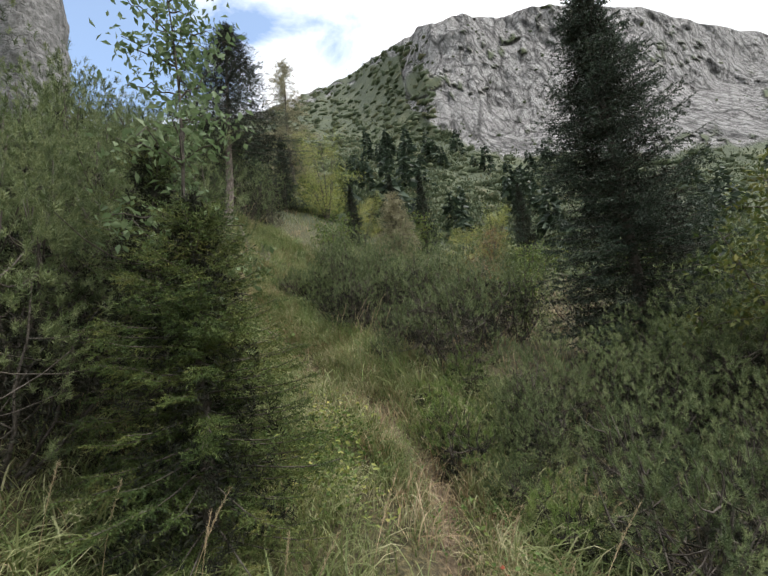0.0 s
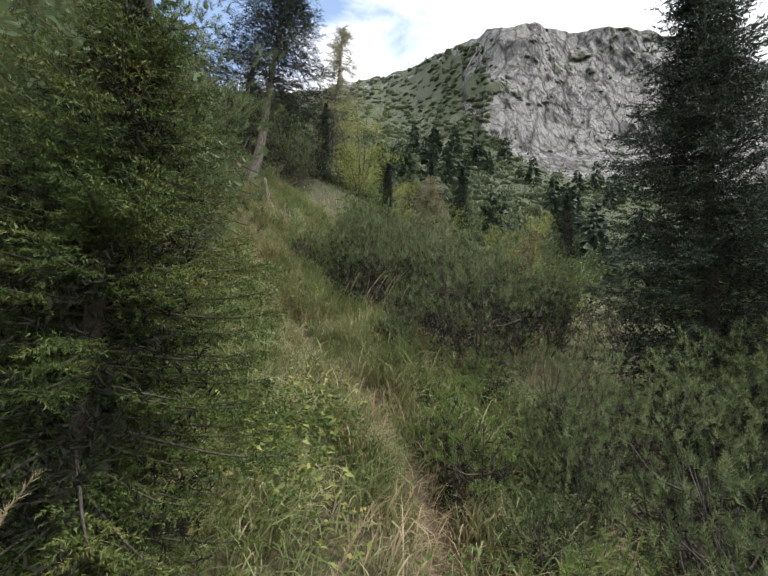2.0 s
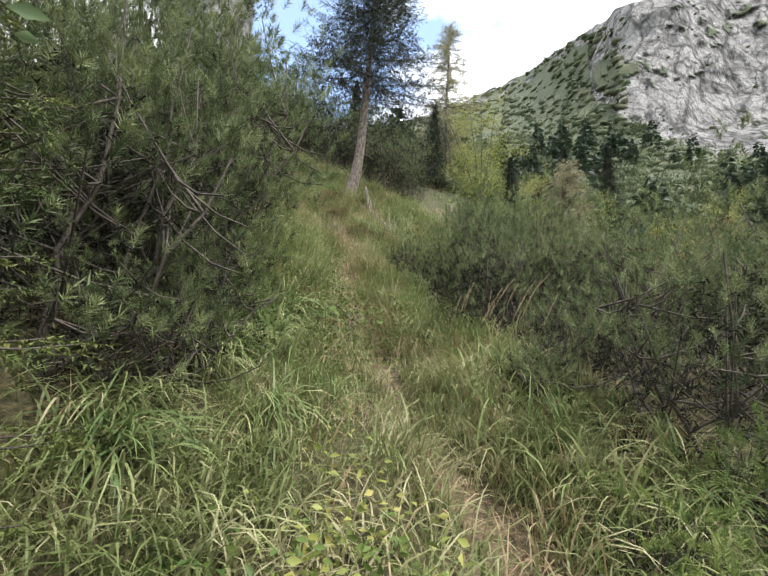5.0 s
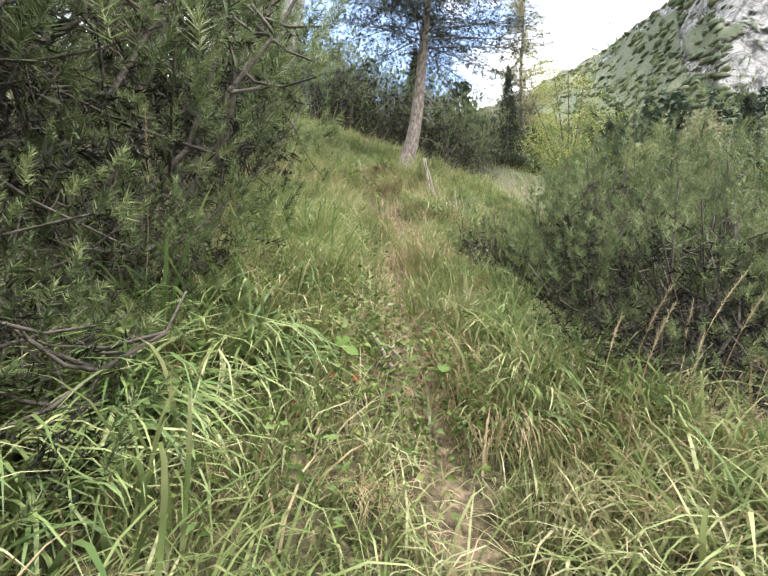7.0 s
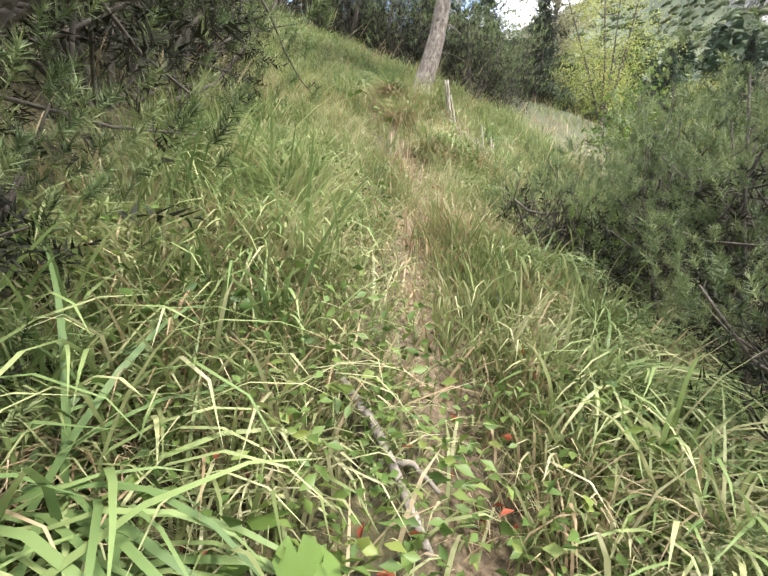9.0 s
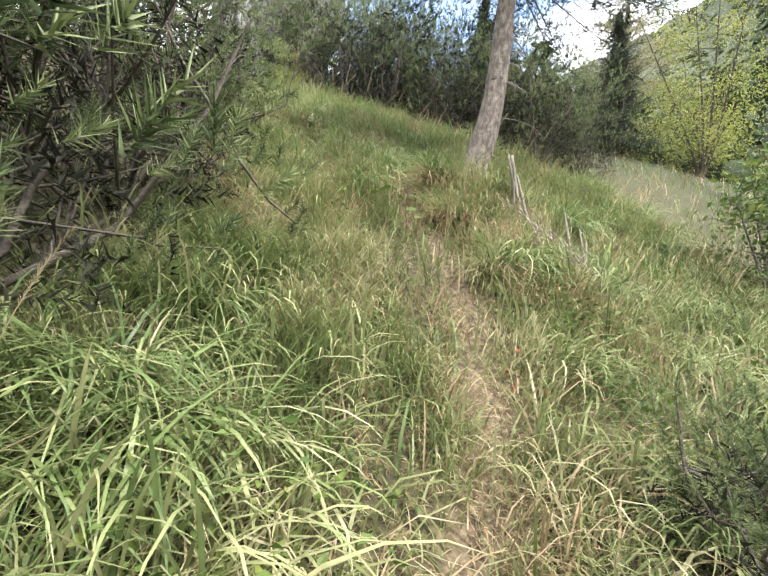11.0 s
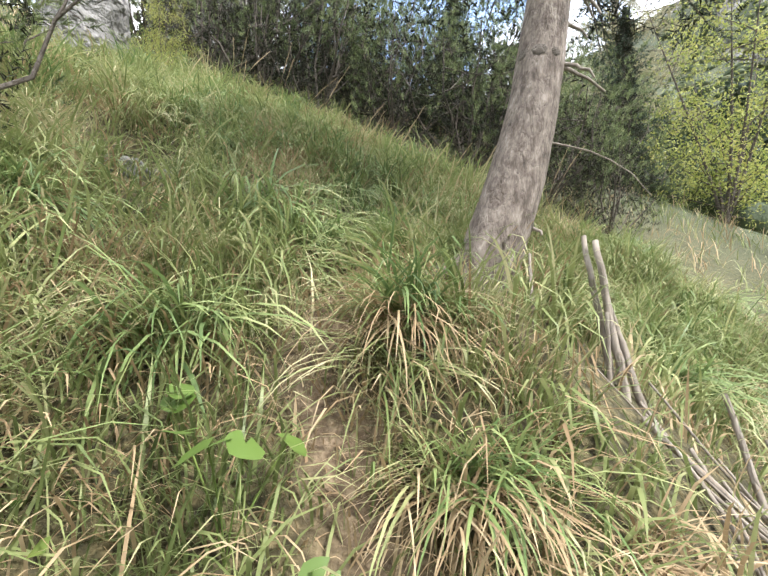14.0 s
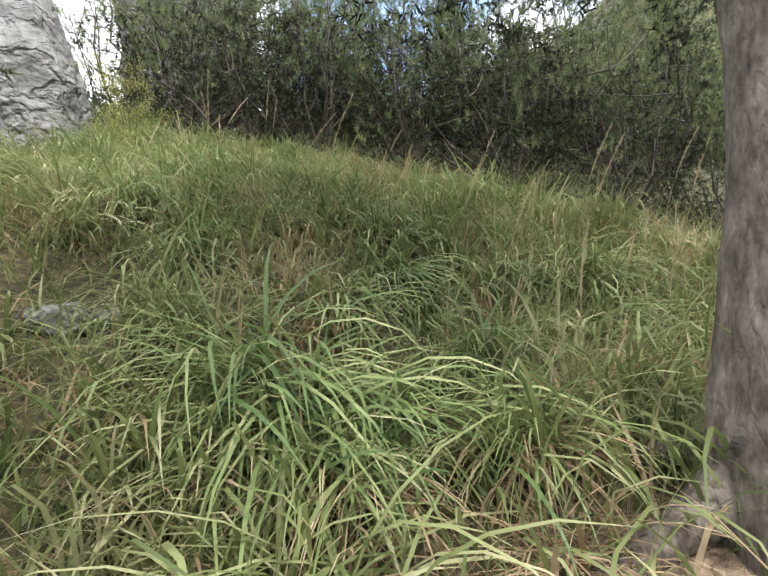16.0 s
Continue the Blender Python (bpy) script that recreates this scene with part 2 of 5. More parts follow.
r_cliff = ramp_node(gn, [(0.28, (0.17, 0.163, 0.16)), (0.45, (0.34, 0.328, 0.318)), (0.56, (0.43, 0.418, 0.405)), (0.72, (0.53, 0.515, 0.50))])
gl.new(g_d.outputs["Fac"], r_cliff.inputs["Fac"])
g_crack = gn.new("ShaderNodeMapRange")
g_crack.inputs["From Max"].default_value = 0.045
g_crack.inputs["To Min"].default_value = 0.32
gl.new(g_vb.outputs["Value"], g_crack.inputs["Value"])
g_joint = None
for size, wide, dark in ((0.16, 0.07, 0.40), (0.5, 0.09, 0.62)):
    g_vo = gn.new("ShaderNodeTexVoronoi")
    g_vo.feature = "DISTANCE_TO_EDGE"
    g_vo.inputs["Scale"].default_value = size
    gl.new(g_vm.outputs["Result"], g_vo.inputs["Vector"])
    g_jr = gn.new("ShaderNodeMapRange")
    g_jr.inputs["From Max"].default_value = wide
    g_jr.inputs["To Min"].default_value = dark
    gl.new(g_vo.outputs["Distance"], g_jr.inputs["Value"])
    g_jm = gn.new("ShaderNodeMath")
    g_jm.operation = "MULTIPLY"
    gl.new(g_jr.outputs["Result"], g_jm.inputs[0])
    gl.new(g_joint or g_crack.outputs["Result"], g_jm.inputs[1])
    g_joint = g_jm.outputs["Value"]
g_cm = gn.new("ShaderNodeMix")
g_cm.data_type, g_cm.blend_type = "RGBA", "MULTIPLY"
g_cm.inputs["Factor"].default_value = 1.0
gl.new(r_cliff.outputs["Color"], g_cm.inputs["A"])
gl.new(g_joint, g_cm.inputs["B"])


def ground_mix(first, second, attribute):
    at = gn.new("ShaderNodeAttribute")
    at.attribute_name = attribute
    mx = gn.new("ShaderNodeMix")
    mx.data_type = "RGBA"
    gl.new(at.outputs["Fac"], mx.inputs["Factor"])
    gl.new(first, mx.inputs["A"])
    gl.new(second, mx.inputs["B"])
    return mx.outputs["Result"]


g_col = ground_mix(r_litter.outputs["Color"], r_earth.outputs["Color"], "trodden")
g_col = ground_mix(g_col, r_slope.outputs["Color"], "far_slope")
g_col = ground_mix(g_col, g_cm.outputs["Result"], "bare_rock")
g_bs = gn.new("ShaderNodeBsdfPrincipled")
g_bs.inputs["Roughness"].default_value = 0.95
gl.new(g_col, g_bs.inputs["Base Color"])
g_h1 = gn.new("ShaderNodeMath")
g_h1.operation = "MULTIPLY_ADD"
g_h1.inputs[1].default_value = 0.06
gl.new(g_b.outputs["Fac"], g_h1.inputs[0])
g_h2 = gn.new("ShaderNodeMath")
g_h2.operation = "MULTIPLY"
gl.new(g_d.outputs["Fac"], g_h2.inputs[0])
g_at = gn.new("ShaderNodeAttribute")
g_at.attribute_name = "bare_rock"
g_h3 = gn.new("ShaderNodeMath")
g_h3.operation = "MULTIPLY"
g_h3.inputs[1].default_value = 9.0
gl.new(g_at.outputs["Fac"], g_h3.inputs[0])
gl.new(g_h3.outputs["Value"], g_h2.inputs[1])
gl.new(g_h2.outputs["Value"], g_h1.inputs[2])
g_bump = gn.new("ShaderNodeBump")
g_bump.inputs["Strength"].default_value, g_bump.inputs["Distance"].default_value = 0.8, 1.0
gl.new(g_h1.outputs["Value"], g_bump.inputs["Height"])
gl.new(g_bump.outputs["Normal"], g_bs.inputs["Normal"])
gl.new(g_bs.outputs["BSDF"], g_out.inputs["Surface"])


# ---------------------------------------------------------------- shape of the ground
RNG = np.random.default_rng(7)
GROUND = (0.461, -1.026, 1.337, 0.609, -0.35, 0.537, -0.284, 0.009, -0.06, -0.082)
SWELLS = ((0.5, 15.5, -1.5, 3.2), (7.5, 1.0, -0.9, 4.0), (-5.5, 5.0, 0.5, 2.0), (1.4, 7.6, 0.45, 1.2), (0.0, 0.2, 0.28, 1.0), (-4.35, 12.65, 0.42, 0.65), (-4.5, 11.95, 0.14, 0.6), (-1.6, 6.7, -0.18, 0.9), (-7.4, 12.5, -0.3, 0.25))
TRAIL = ((0.1, -1.5), (0.1, 0.5), (0.22, 2.4), (0.3, 4.3), (-0.1, 5.3), (-0.78, 6.3), (-1.5, 7.2), (-1.85, 7.72), (-2.5, 8.6), (-2.8, 9.1), (-3.1, 9.9), (-3.55, 10.8), (-4.1, 11.3), (-4.85, 11.75), (-5.2, 12.15), (-5.6, 12.8), (-5.9, 13.6))


WALKED = ((0.0, -0.5), (0.0, 2.2), (-0.12, 3.2), (-0.45, 4.2), (-0.7, 4.92), (-0.96, 5.56), (-1.28, 6.16), (-1.69, 6.63), (-1.95, 7.3), (-2.47, 8.17), (-3.07, 9.04), (-3.4, 9.65), (-3.85, 10.33), (-4.64, 11.21))


def trail_distance(x, y, line=TRAIL):
    best = np.full(np.shape(x), 1e9)
    for (ax, ay), (bx, by) in zip(line[:-1], line[1:]):
        ux, uy = bx - ax, by - ay
        k = np.clip(((x - ax) * ux + (y - ay) * uy) / (ux * ux + uy * uy), 0, 1)
        best = np.minimum(best, np.hypot(x - ax - k * ux, y - ay - k * uy))
    return best


def waves(x, y, z, size, seed):
    """Smooth noise out of sines, about -1 to 1."""
    g = np.random.default_rng(seed)
    total = 0
    for i in range(7):
        d = g.normal(size=3)
        d /= np.linalg.norm(d)
        f = (0.7 + 0.75 * i ** 0.8) * 2 * np.pi / size / 2.2
        total = total + np.sin(f * (d[0] * x + d[1] * y + d[2] * z) + g.uniform(0, 6.28)) / (1 + 0.45 * i)
    return total / 2.6


def near_height(x, y):
    cx = -12 + np.log1p(np.exp((x + 12) * 1.2)) / 1.2
    cx = 7 - np.log1p(np.exp((7 - cx) * 1.2)) / 1.2
    cy = -3 + np.log1p(np.exp((y + 3) * 1.2)) / 1.2
    cy = 19 - np.log1p(np.exp((19 - cy) * 1.2)) / 1.2
    a, b = cx / 5, (cy - 5) / 5
    c = GROUND
    z = c[0] + c[1] * a + c[2] * b + c[3] * a * a + c[4] * a * b + c[5] * b * b + c[6] * a * a * b + c[7] * a * b * b + c[8] * b ** 3 + c[9] * a ** 3
    z = z + 0.12 * (y - cy) - 0.25 * (x - cx)
    for sx, sy, h, s in SWELLS:
        z = z + h * np.exp(-((x - sx) ** 2 + (y - sy) ** 2) / (2 * s * s))
    d = trail_distance(x, y)
    z = z + 0.05 * waves(x, y, 0 * x, 1.1, 3) + 0.025 * waves(x, y, 0 * x, 0.45, 4)
    return z - 0.07 * np.exp(-((d / 0.22) ** 2)) + 0.03


SKYLINE = ((-180, 8), (-110, 12), (-75, 22), (-45, 25.5), (-30, 27.5), (-16, 30.2), (-9, 32.0), (-1.5, 34.0), (3, 35.6), (8, 36.9), (9.6, 37.7), (16, 37.9), (20.6, 36.3), (25.8, 36.1), (29.7, 35.0), (37, 31.6), (41, 28.5), (45.7, 25.0), (48, 23.0), (60, 17), (90, 11), (180, 8))
CLIFF_FOOT = ((-180, 90), (5.5, 90), (6.8, 29.4), (10, 26.9), (13, 24.6), (16.5, 22.2), (22, 20.6), (27, 19.4), (50, 13), (62, 40), (180, 90))
EYE0 = 1.5
R_NEAR = 21.0


def ground_sheet():
    az = np.concatenate([np.arange(-180, -66, 3.0), np.arange(-66, 4, 0.5), np.arange(4, 52, 0.28), np.arange(52, 180, 3.0)])
    n = len(az)
    a = np.radians(az)
    sa, ca = np.sin(a), np.cos(a)
    sky = np.interp(az, *np.array(SKYLINE).T)
    jag = 0.28 * waves(az * 1.0, 0 * az, 0 * az, 3.0, 21) + 0.16 * waves(az * 1.0, 0 * az, 0 * az, 0.9, 22)
    sky = sky + jag * (np.abs(az) < 60)
    rings_r = np.concatenate([[0.02], 0.25 * np.arange(1, 17), 4 + 0.14 * np.arange(1, 90), 16.6 + 0.25 * np.arange(0, 18)])
    rings_r = rings_r[rings_r < R_NEAR]
    rows, trod, far, rock, slope_r = [], [], [], [], []
    for r in rings_r:
        x, y = r * sa, r * ca
        rows.append(np.stack([x, y, near_height(x, y)], -1))
        trod.append(np.clip(0.95 - trail_distance(x, y) / 0.22 + 0.35 * waves(x, y, 0 * x, 0.5, 9), 0, 1) * (0.75 + 0.25 * waves(x, y, 0 * x, 0.9, 10)))
        trod[-1] = np.maximum(trod[-1], np.clip(1.4 - np.hypot(x + 4.78, y - 12.42) / 0.34 + 0.3 * waves(x, y, 0 * x, 0.4, 12), 0, 1))
        far.append(0 * x + np.clip((r - 15) / 5, 0, 1))
        rock.append(0 * x)
    x, y = R_NEAR * sa, R_NEAR * ca
    e0 = np.degrees(np.arctan2(near_height(x, y) - EYE0, R_NEAR))
    top = np.maximum(sky, e0 + 1.5)
    steps = 140
    radius = np.full(n, R_NEAR)
    reach = np.log(np.where(np.abs(az) < 60, 265.0, 180.0) / R_NEAR)
    foot = np.interp(az, *np.array(CLIFF_FOOT).T)
    foot_plain = 24.0 - 0.10 * (az - 12)
    fade = np.clip((az + 8) / 22, 0, 1) ** 2 * (3 - 2 * np.clip((az + 8) / 22, 0, 1)) * np.clip((62 - az) / 8, 0, 1)
    for j in range(0, steps + 1):
        f = j / steps
        e = e0 + (top - e0) * f
        px, py, pz = radius * sa, radius * ca, EYE0 + radius * np.tan(np.radians(e))
        edge = 0.9 * waves(az * 1.3, e * 1.3, 0 * e, 4.0, 31)
        inside = np.clip((e - foot + edge) / 0.35, 0, 1)
        green = waves(az * 1.0 + 0.5 * e, e * 1.6, 0 * e, 3.4, 32) + 0.5 * waves(az, e, 0 * e, 1.2, 33)
        warp = 1.1 * waves(az, e, 0 * e, 1.7, 36)
        ledge = waves(az * 0.55 + warp, e * 1.9 + 0.55 * az + warp, 0 * e, 1.9, 37) + 0.6 * waves(az + warp, e * 1.5, 0 * e, 0.8, 35)
        holes = np.clip((ledge + 0.3 * green - 0.72) / 0.14, 0, 1)
        notch = np.clip(1.3 - np.hypot((az - 8.6) / 1.7, (e - 32.0) / 1.5), 0, 1) * 3
        inside = inside * (1 - np.clip(holes + notch, 0, 1))
        band = np.clip((e - (sky - 1.3)) / 0.4, 0, 1) * np.clip((waves(az, e * 2, 0 * e, 1.6, 34) - 0.0) / 0.15, 0, 1) * (az > -15) * (az < 9)
        bare = np.clip(inside + band, 0, 1) * (f > 0.15)
        if j:
            rough = np.where(bare > 0.5, 1.0, 0.4) * radius * 0.017
            qx, qz = px + 0.45 * pz, pz - 0.5 * px
            push = rough * (2.4 * np.abs(waves(px + 0.2 * pz, py, pz * 0.25, 30, 41)) + 1.6 * np.abs(waves(qx, py, qz * 1.3, 17, 42)) + 0.7 * np.abs(waves(qx * 1.3, py, qz * 0.8, 6.5, 44)) + 0.25 * waves(qx, py, qz * 0.8, 2.4, 43)) * min(1, j / 12)
            k = 1 + push / radius - 0.010
            slope_r.append(radius * k)
            rows.append(np.stack([px * k, py * k, EYE0 + (pz - EYE0) * k], -1))
            trod.append(0 * px)
            far.append(0 * px + 1)
            rock.append(bare)
        grow = reach * (1 - 0.8 * np.clip((e - foot_plain) / 1.5, 0, 1) * fade) / steps
        radius = radius * np.exp(grow)
    last = rows[-1]
    for dr, dz in ((25, -12), (120, -90), (2600, -160)):
        k = 1 + dr / np.hypot(last[:, 0], last[:, 1])
        rows.append(np.stack([last[:, 0] * k, last[:, 1] * k, last[:, 2] + dz], -1))
        trod.append(0 * az), far.append(0 * az + 1), rock.append(0 * az)
    v = np.concatenate(rows)
    m = len(rows)
    i, j = np.meshgrid(np.arange(n), np.arange(m - 1))
    i2 = (i + 1) % n
    faces = np.stack([j * n + i, j * n + i2, (j + 1) * n + i2, (j + 1) * n + i], -1).reshape(-1, 4)[:, ::-1]
    faces = [np.arange(n)[:, None][::-1].T, faces]
    return v, faces, np.concatenate(trod), np.concatenate(far), np.concatenate(rock), (az, e0, top, np.array(slope_r))


def mesh_of(name, v, faces, mats, index=None, smooth=False):
    """A mesh out of arrays; faces of one size each, or a list of such arrays."""
    me = bpy.data.meshes.new(name)
    groups = [f for f in (faces if isinstance(faces, list) else [faces]) if len(f)]
    me.vertices.add(len(v))
    me.vertices.foreach_set("co", np.ascontiguousarray(v, np.float32).ravel())
    loops = np.concatenate([f.ravel() for f in groups]).astype(np.int32)
    sizes = np.concatenate([np.full(len(f), f.shape[1]) for f in groups])
    me.loops.add(len(loops))
    me.loops.foreach_set("vertex_index", loops)
    me.polygons.add(len(sizes))
    me.polygons.foreach_set("loop_start", np.concatenate([[0], np.cumsum(sizes)[:-1]]).astype(np.int32))
    me.update(calc_edges=True)
    for m in mats:
        me.materials.append(m)
    if index is not None:
        me.polygons.foreach_set("material_index", np.asarray(index, np.int32))
    if smooth:
        me.polygons.foreach_set("use_smooth", np.ones(len(sizes), bool))
    me.validate()
    return me


def child(name, me, parent, label=""):
    ob = new(name, me)
    ob.parent = parent
    if label:
        tagged(ob, label)
    return ob


g_v_, g_f_, g_trod, g_far, g_rock, G_POLAR = ground_sheet()
ground_me = mesh_of("ground", g_v_, g_f_, [M_GROUND], smooth=True)
for key, values in (("trodden", g_trod), ("far_slope", g_far), ("bare_rock", g_rock)):
    layer = ground_me.attributes.new(key, "FLOAT", "POINT")
    layer.data.foreach_set("value", np.asarray(values, np.float32))
ground = tagged(new("ground", ground_me), "steep mountain ground with a trodden trail and a pale limestone cliff", "ground", kind="structure")


def height(x, y):
    return float(near_height(np.array(float(x)), np.array(float(y))))


def far_point(a, f):
    """A place on the far slope: azimuth in degrees, share of the way up."""
    az, e0, top, rings = G_POLAR
    b, t = np.interp(a, az, e0), np.interp(a, az, top)
    r = np.interp(a, az, rings[min(len(rings) - 1, int(f * len(rings)))])
    e = b + (t - b) * f
    return r * np.sin(np.radians(a)), r * np.cos(np.radians(a)), EYE0 + r * np.tan(np.radians(e)), r, e


# ---------------------------------------------------------------- plant geometry, in arrays
class Pile:
    """Gathers vertices and faces of many small pieces."""

    def __init__(self):
        self.v, self.f, self.n = [], {3: [], 4: []}, 0

    def add(self, v, f):
        v = np.asarray(v, float).reshape(-1, 3)
        f = np.asarray(f, int)
        self.v.append(v)
        self.f[f.shape[1]].append(f + self.n)
        self.n += len(v)

    def mesh(self, name, mat, smooth=False):
        groups = [np.concatenate(g) for g in (self.f[3], self.f[4]) if g]
        return mesh_of(name, np.concatenate(self.v), groups, [mat], smooth=smooth)


def unit(a):
    return a / np.maximum(np.linalg.norm(a, axis=-1, keepdims=True), 1e-9)


def tube(points, radii, sides=6):
    p = np.asarray(points, float)
    r = np.asarray(radii, float)
    d = unit(np.gradient(p, axis=0))
    ref = np.where(np.abs(d[:, 2:3]) > 0.9, np.array([[1.0, 0, 0]]), np.array([[0, 0, 1.0]]))
    u = unit(np.cross(d, ref))
    w = np.cross(d, u)
    t = np.arange(sides) * 2 * np.pi / sides
    v = p[:, None] + r[:, None, None] * (np.cos(t)[None, :, None] * u[:, None] + np.sin(t)[None, :, None] * w[:, None])
    n = len(p)
    i, j = np.meshgrid(np.arange(sides), np.arange(n - 1))
    i2 = (i + 1) % sides
    f = np.stack([j * sides + i, j * sides + i2, (j + 1) * sides + i2, (j + 1) * sides + i], -1).reshape(-1, 4)
    return v.reshape(-1, 3), f


def needles(base, way, length, width, g):
    """Thin triangles: one for each base point and direction."""
    n = len(base)
    side = unit(np.cross(way, g.normal(size=(n, 3))))
    tip = base + way * np.reshape(length, (-1, 1))
    half = side * np.reshape(width, (-1, 1)) / 2
    v = np.stack([base - half, base + half, tip], 1).reshape(-1, 3)
    return v, np.arange(3 * n).reshape(-1, 3)


def shoots(base, way, size, per, needle, width, spread, g):
    """Bottle brushes of needles: they spring all round from each shoot, lean forward, and close over its blunt tip; one piece a shoot."""
    n = len(base)
    w = way[:, None, :]

    def around(k):
        r = g.normal(size=(n, k, 3))
        return unit(r - (r * w).sum(-1, keepdims=True) * w)

    s = np.linspace(0.0, 1.0, per + 1)[None] ** 0.85 + 0 * size[:, None]
    root = base[:, None] + w * (s * size[:, None])[..., None] + around(per + 1) * width * 0.6
    lean = spread * (1.05 - 0.15 * s[:, :-1]) * g.uniform(0.75, 1.2, (n, per))
    lean = np.where(s[:, :-1] > 0.8, lean * g.uniform(0.0, 1.15, (n, per)), lean)[..., None]
    d = unit(w * np.cos(lean) + around(per) * np.sin(lean))
    tip = root[:, :-1] + d * (needle * g.uniform(0.7, 1.15, (n, per)))[..., None]
    m = 2 * per + 1
    v = np.concatenate([root, tip], 1).reshape(-1, 3)
    q = np.arange(per)
    f = np.stack([q, q + 1, per + 1 + q], -1)[None] + np.arange(n)[:, None, None] * m
    return v, f.reshape(-1, 3)


def leaves(base, way, size, g, aspect=0.5):
    """Leaf blades folded along the midrib: two quads each."""
    n = len(base)
    side = unit(np.cross(way, g.normal(size=(n, 3)) + np.array([0, 0, 1.2])))
    up = np.cross(side, way)
    s = np.reshape(size, (-1, 1))
    mid = base + way * s * 0.5
    tip = base + way * s - up * s * 0.12
    lft = mid + side * s * aspect / 2 + up * s * 0.08
    rgt = mid - side * s * aspect / 2 + up * s * 0.08
    v = np.stack([base, lft, tip, rgt], 1).reshape(-1, 3)
    k = np.arange(n)[:, None] * 4
    f = np.concatenate([k + np.array([[0, 1, 2]]), k + np.array([[0, 2, 3]])])
    return v, f


def blades(base, turn, length, lean, bend, width, segs=5):
    """Grass blades that bow over: (n) arrays."""
    n = len(base)
    s = np.linspace(0, 1, segs + 1)
    th = lean[:, None] + bend[:, None] * s[None, :] ** 1.3
    ds = length[:, None] / segs
    out = np.concatenate([np.zeros((n, 1)), np.cumsum(np.sin((th[:, 1:] + th[:, :-1]) / 2) * ds, 1)], 1)
    rise = np.concatenate([np.zeros((n, 1)), np.cumsum(np.cos((th[:, 1:] + th[:, :-1]) / 2) * ds, 1)], 1)
    d = np.stack([np.cos(turn), np.sin(turn), 0 * turn], -1)
    c = base[:, None] + out[..., None] * d[:, None] + rise[..., None] * np.array([0, 0, 1.0])
    side = np.stack([-np.sin(turn), np.cos(turn), 0 * turn], -1)
    w = width[:, None] * np.minimum(1.0, 1.6 * (1.02 - s)[None, :] ** 0.7) / 2
    fold = 0.35 * w
    lf = c + side[:, None] * w[..., None] + np.array([0, 0, 1.0]) * fold[..., None]
    rt = c - side[:, None] * w[..., None]
    v = np.stack([lf[:, :-1], rt[:, :-1]], 2).reshape(n, 2 * segs, 3)
    v = np.concatenate([v, c[:, -1:]], 1)
    m = 2 * segs + 1
    k = np.arange(n)[:, None, None] * m
    q = np.array([[2 * i, 2 * i + 1, 2 * i + 3, 2 * i + 2] for i in range(segs - 1)])[None]
    t = np.array([[2 * segs - 2, 2 * segs - 1, 2 * segs]])[None]
    return v.reshape(-1, 3), (k + q).reshape(-1, 4), (k + t).reshape(-1, 3)


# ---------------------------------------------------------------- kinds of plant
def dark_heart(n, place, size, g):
    """Needle brushes deep inside a crown, coloured near black to stand for its shade."""
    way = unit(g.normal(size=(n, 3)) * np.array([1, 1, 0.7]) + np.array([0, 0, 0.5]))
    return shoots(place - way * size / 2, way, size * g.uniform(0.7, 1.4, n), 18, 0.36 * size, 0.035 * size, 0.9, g)


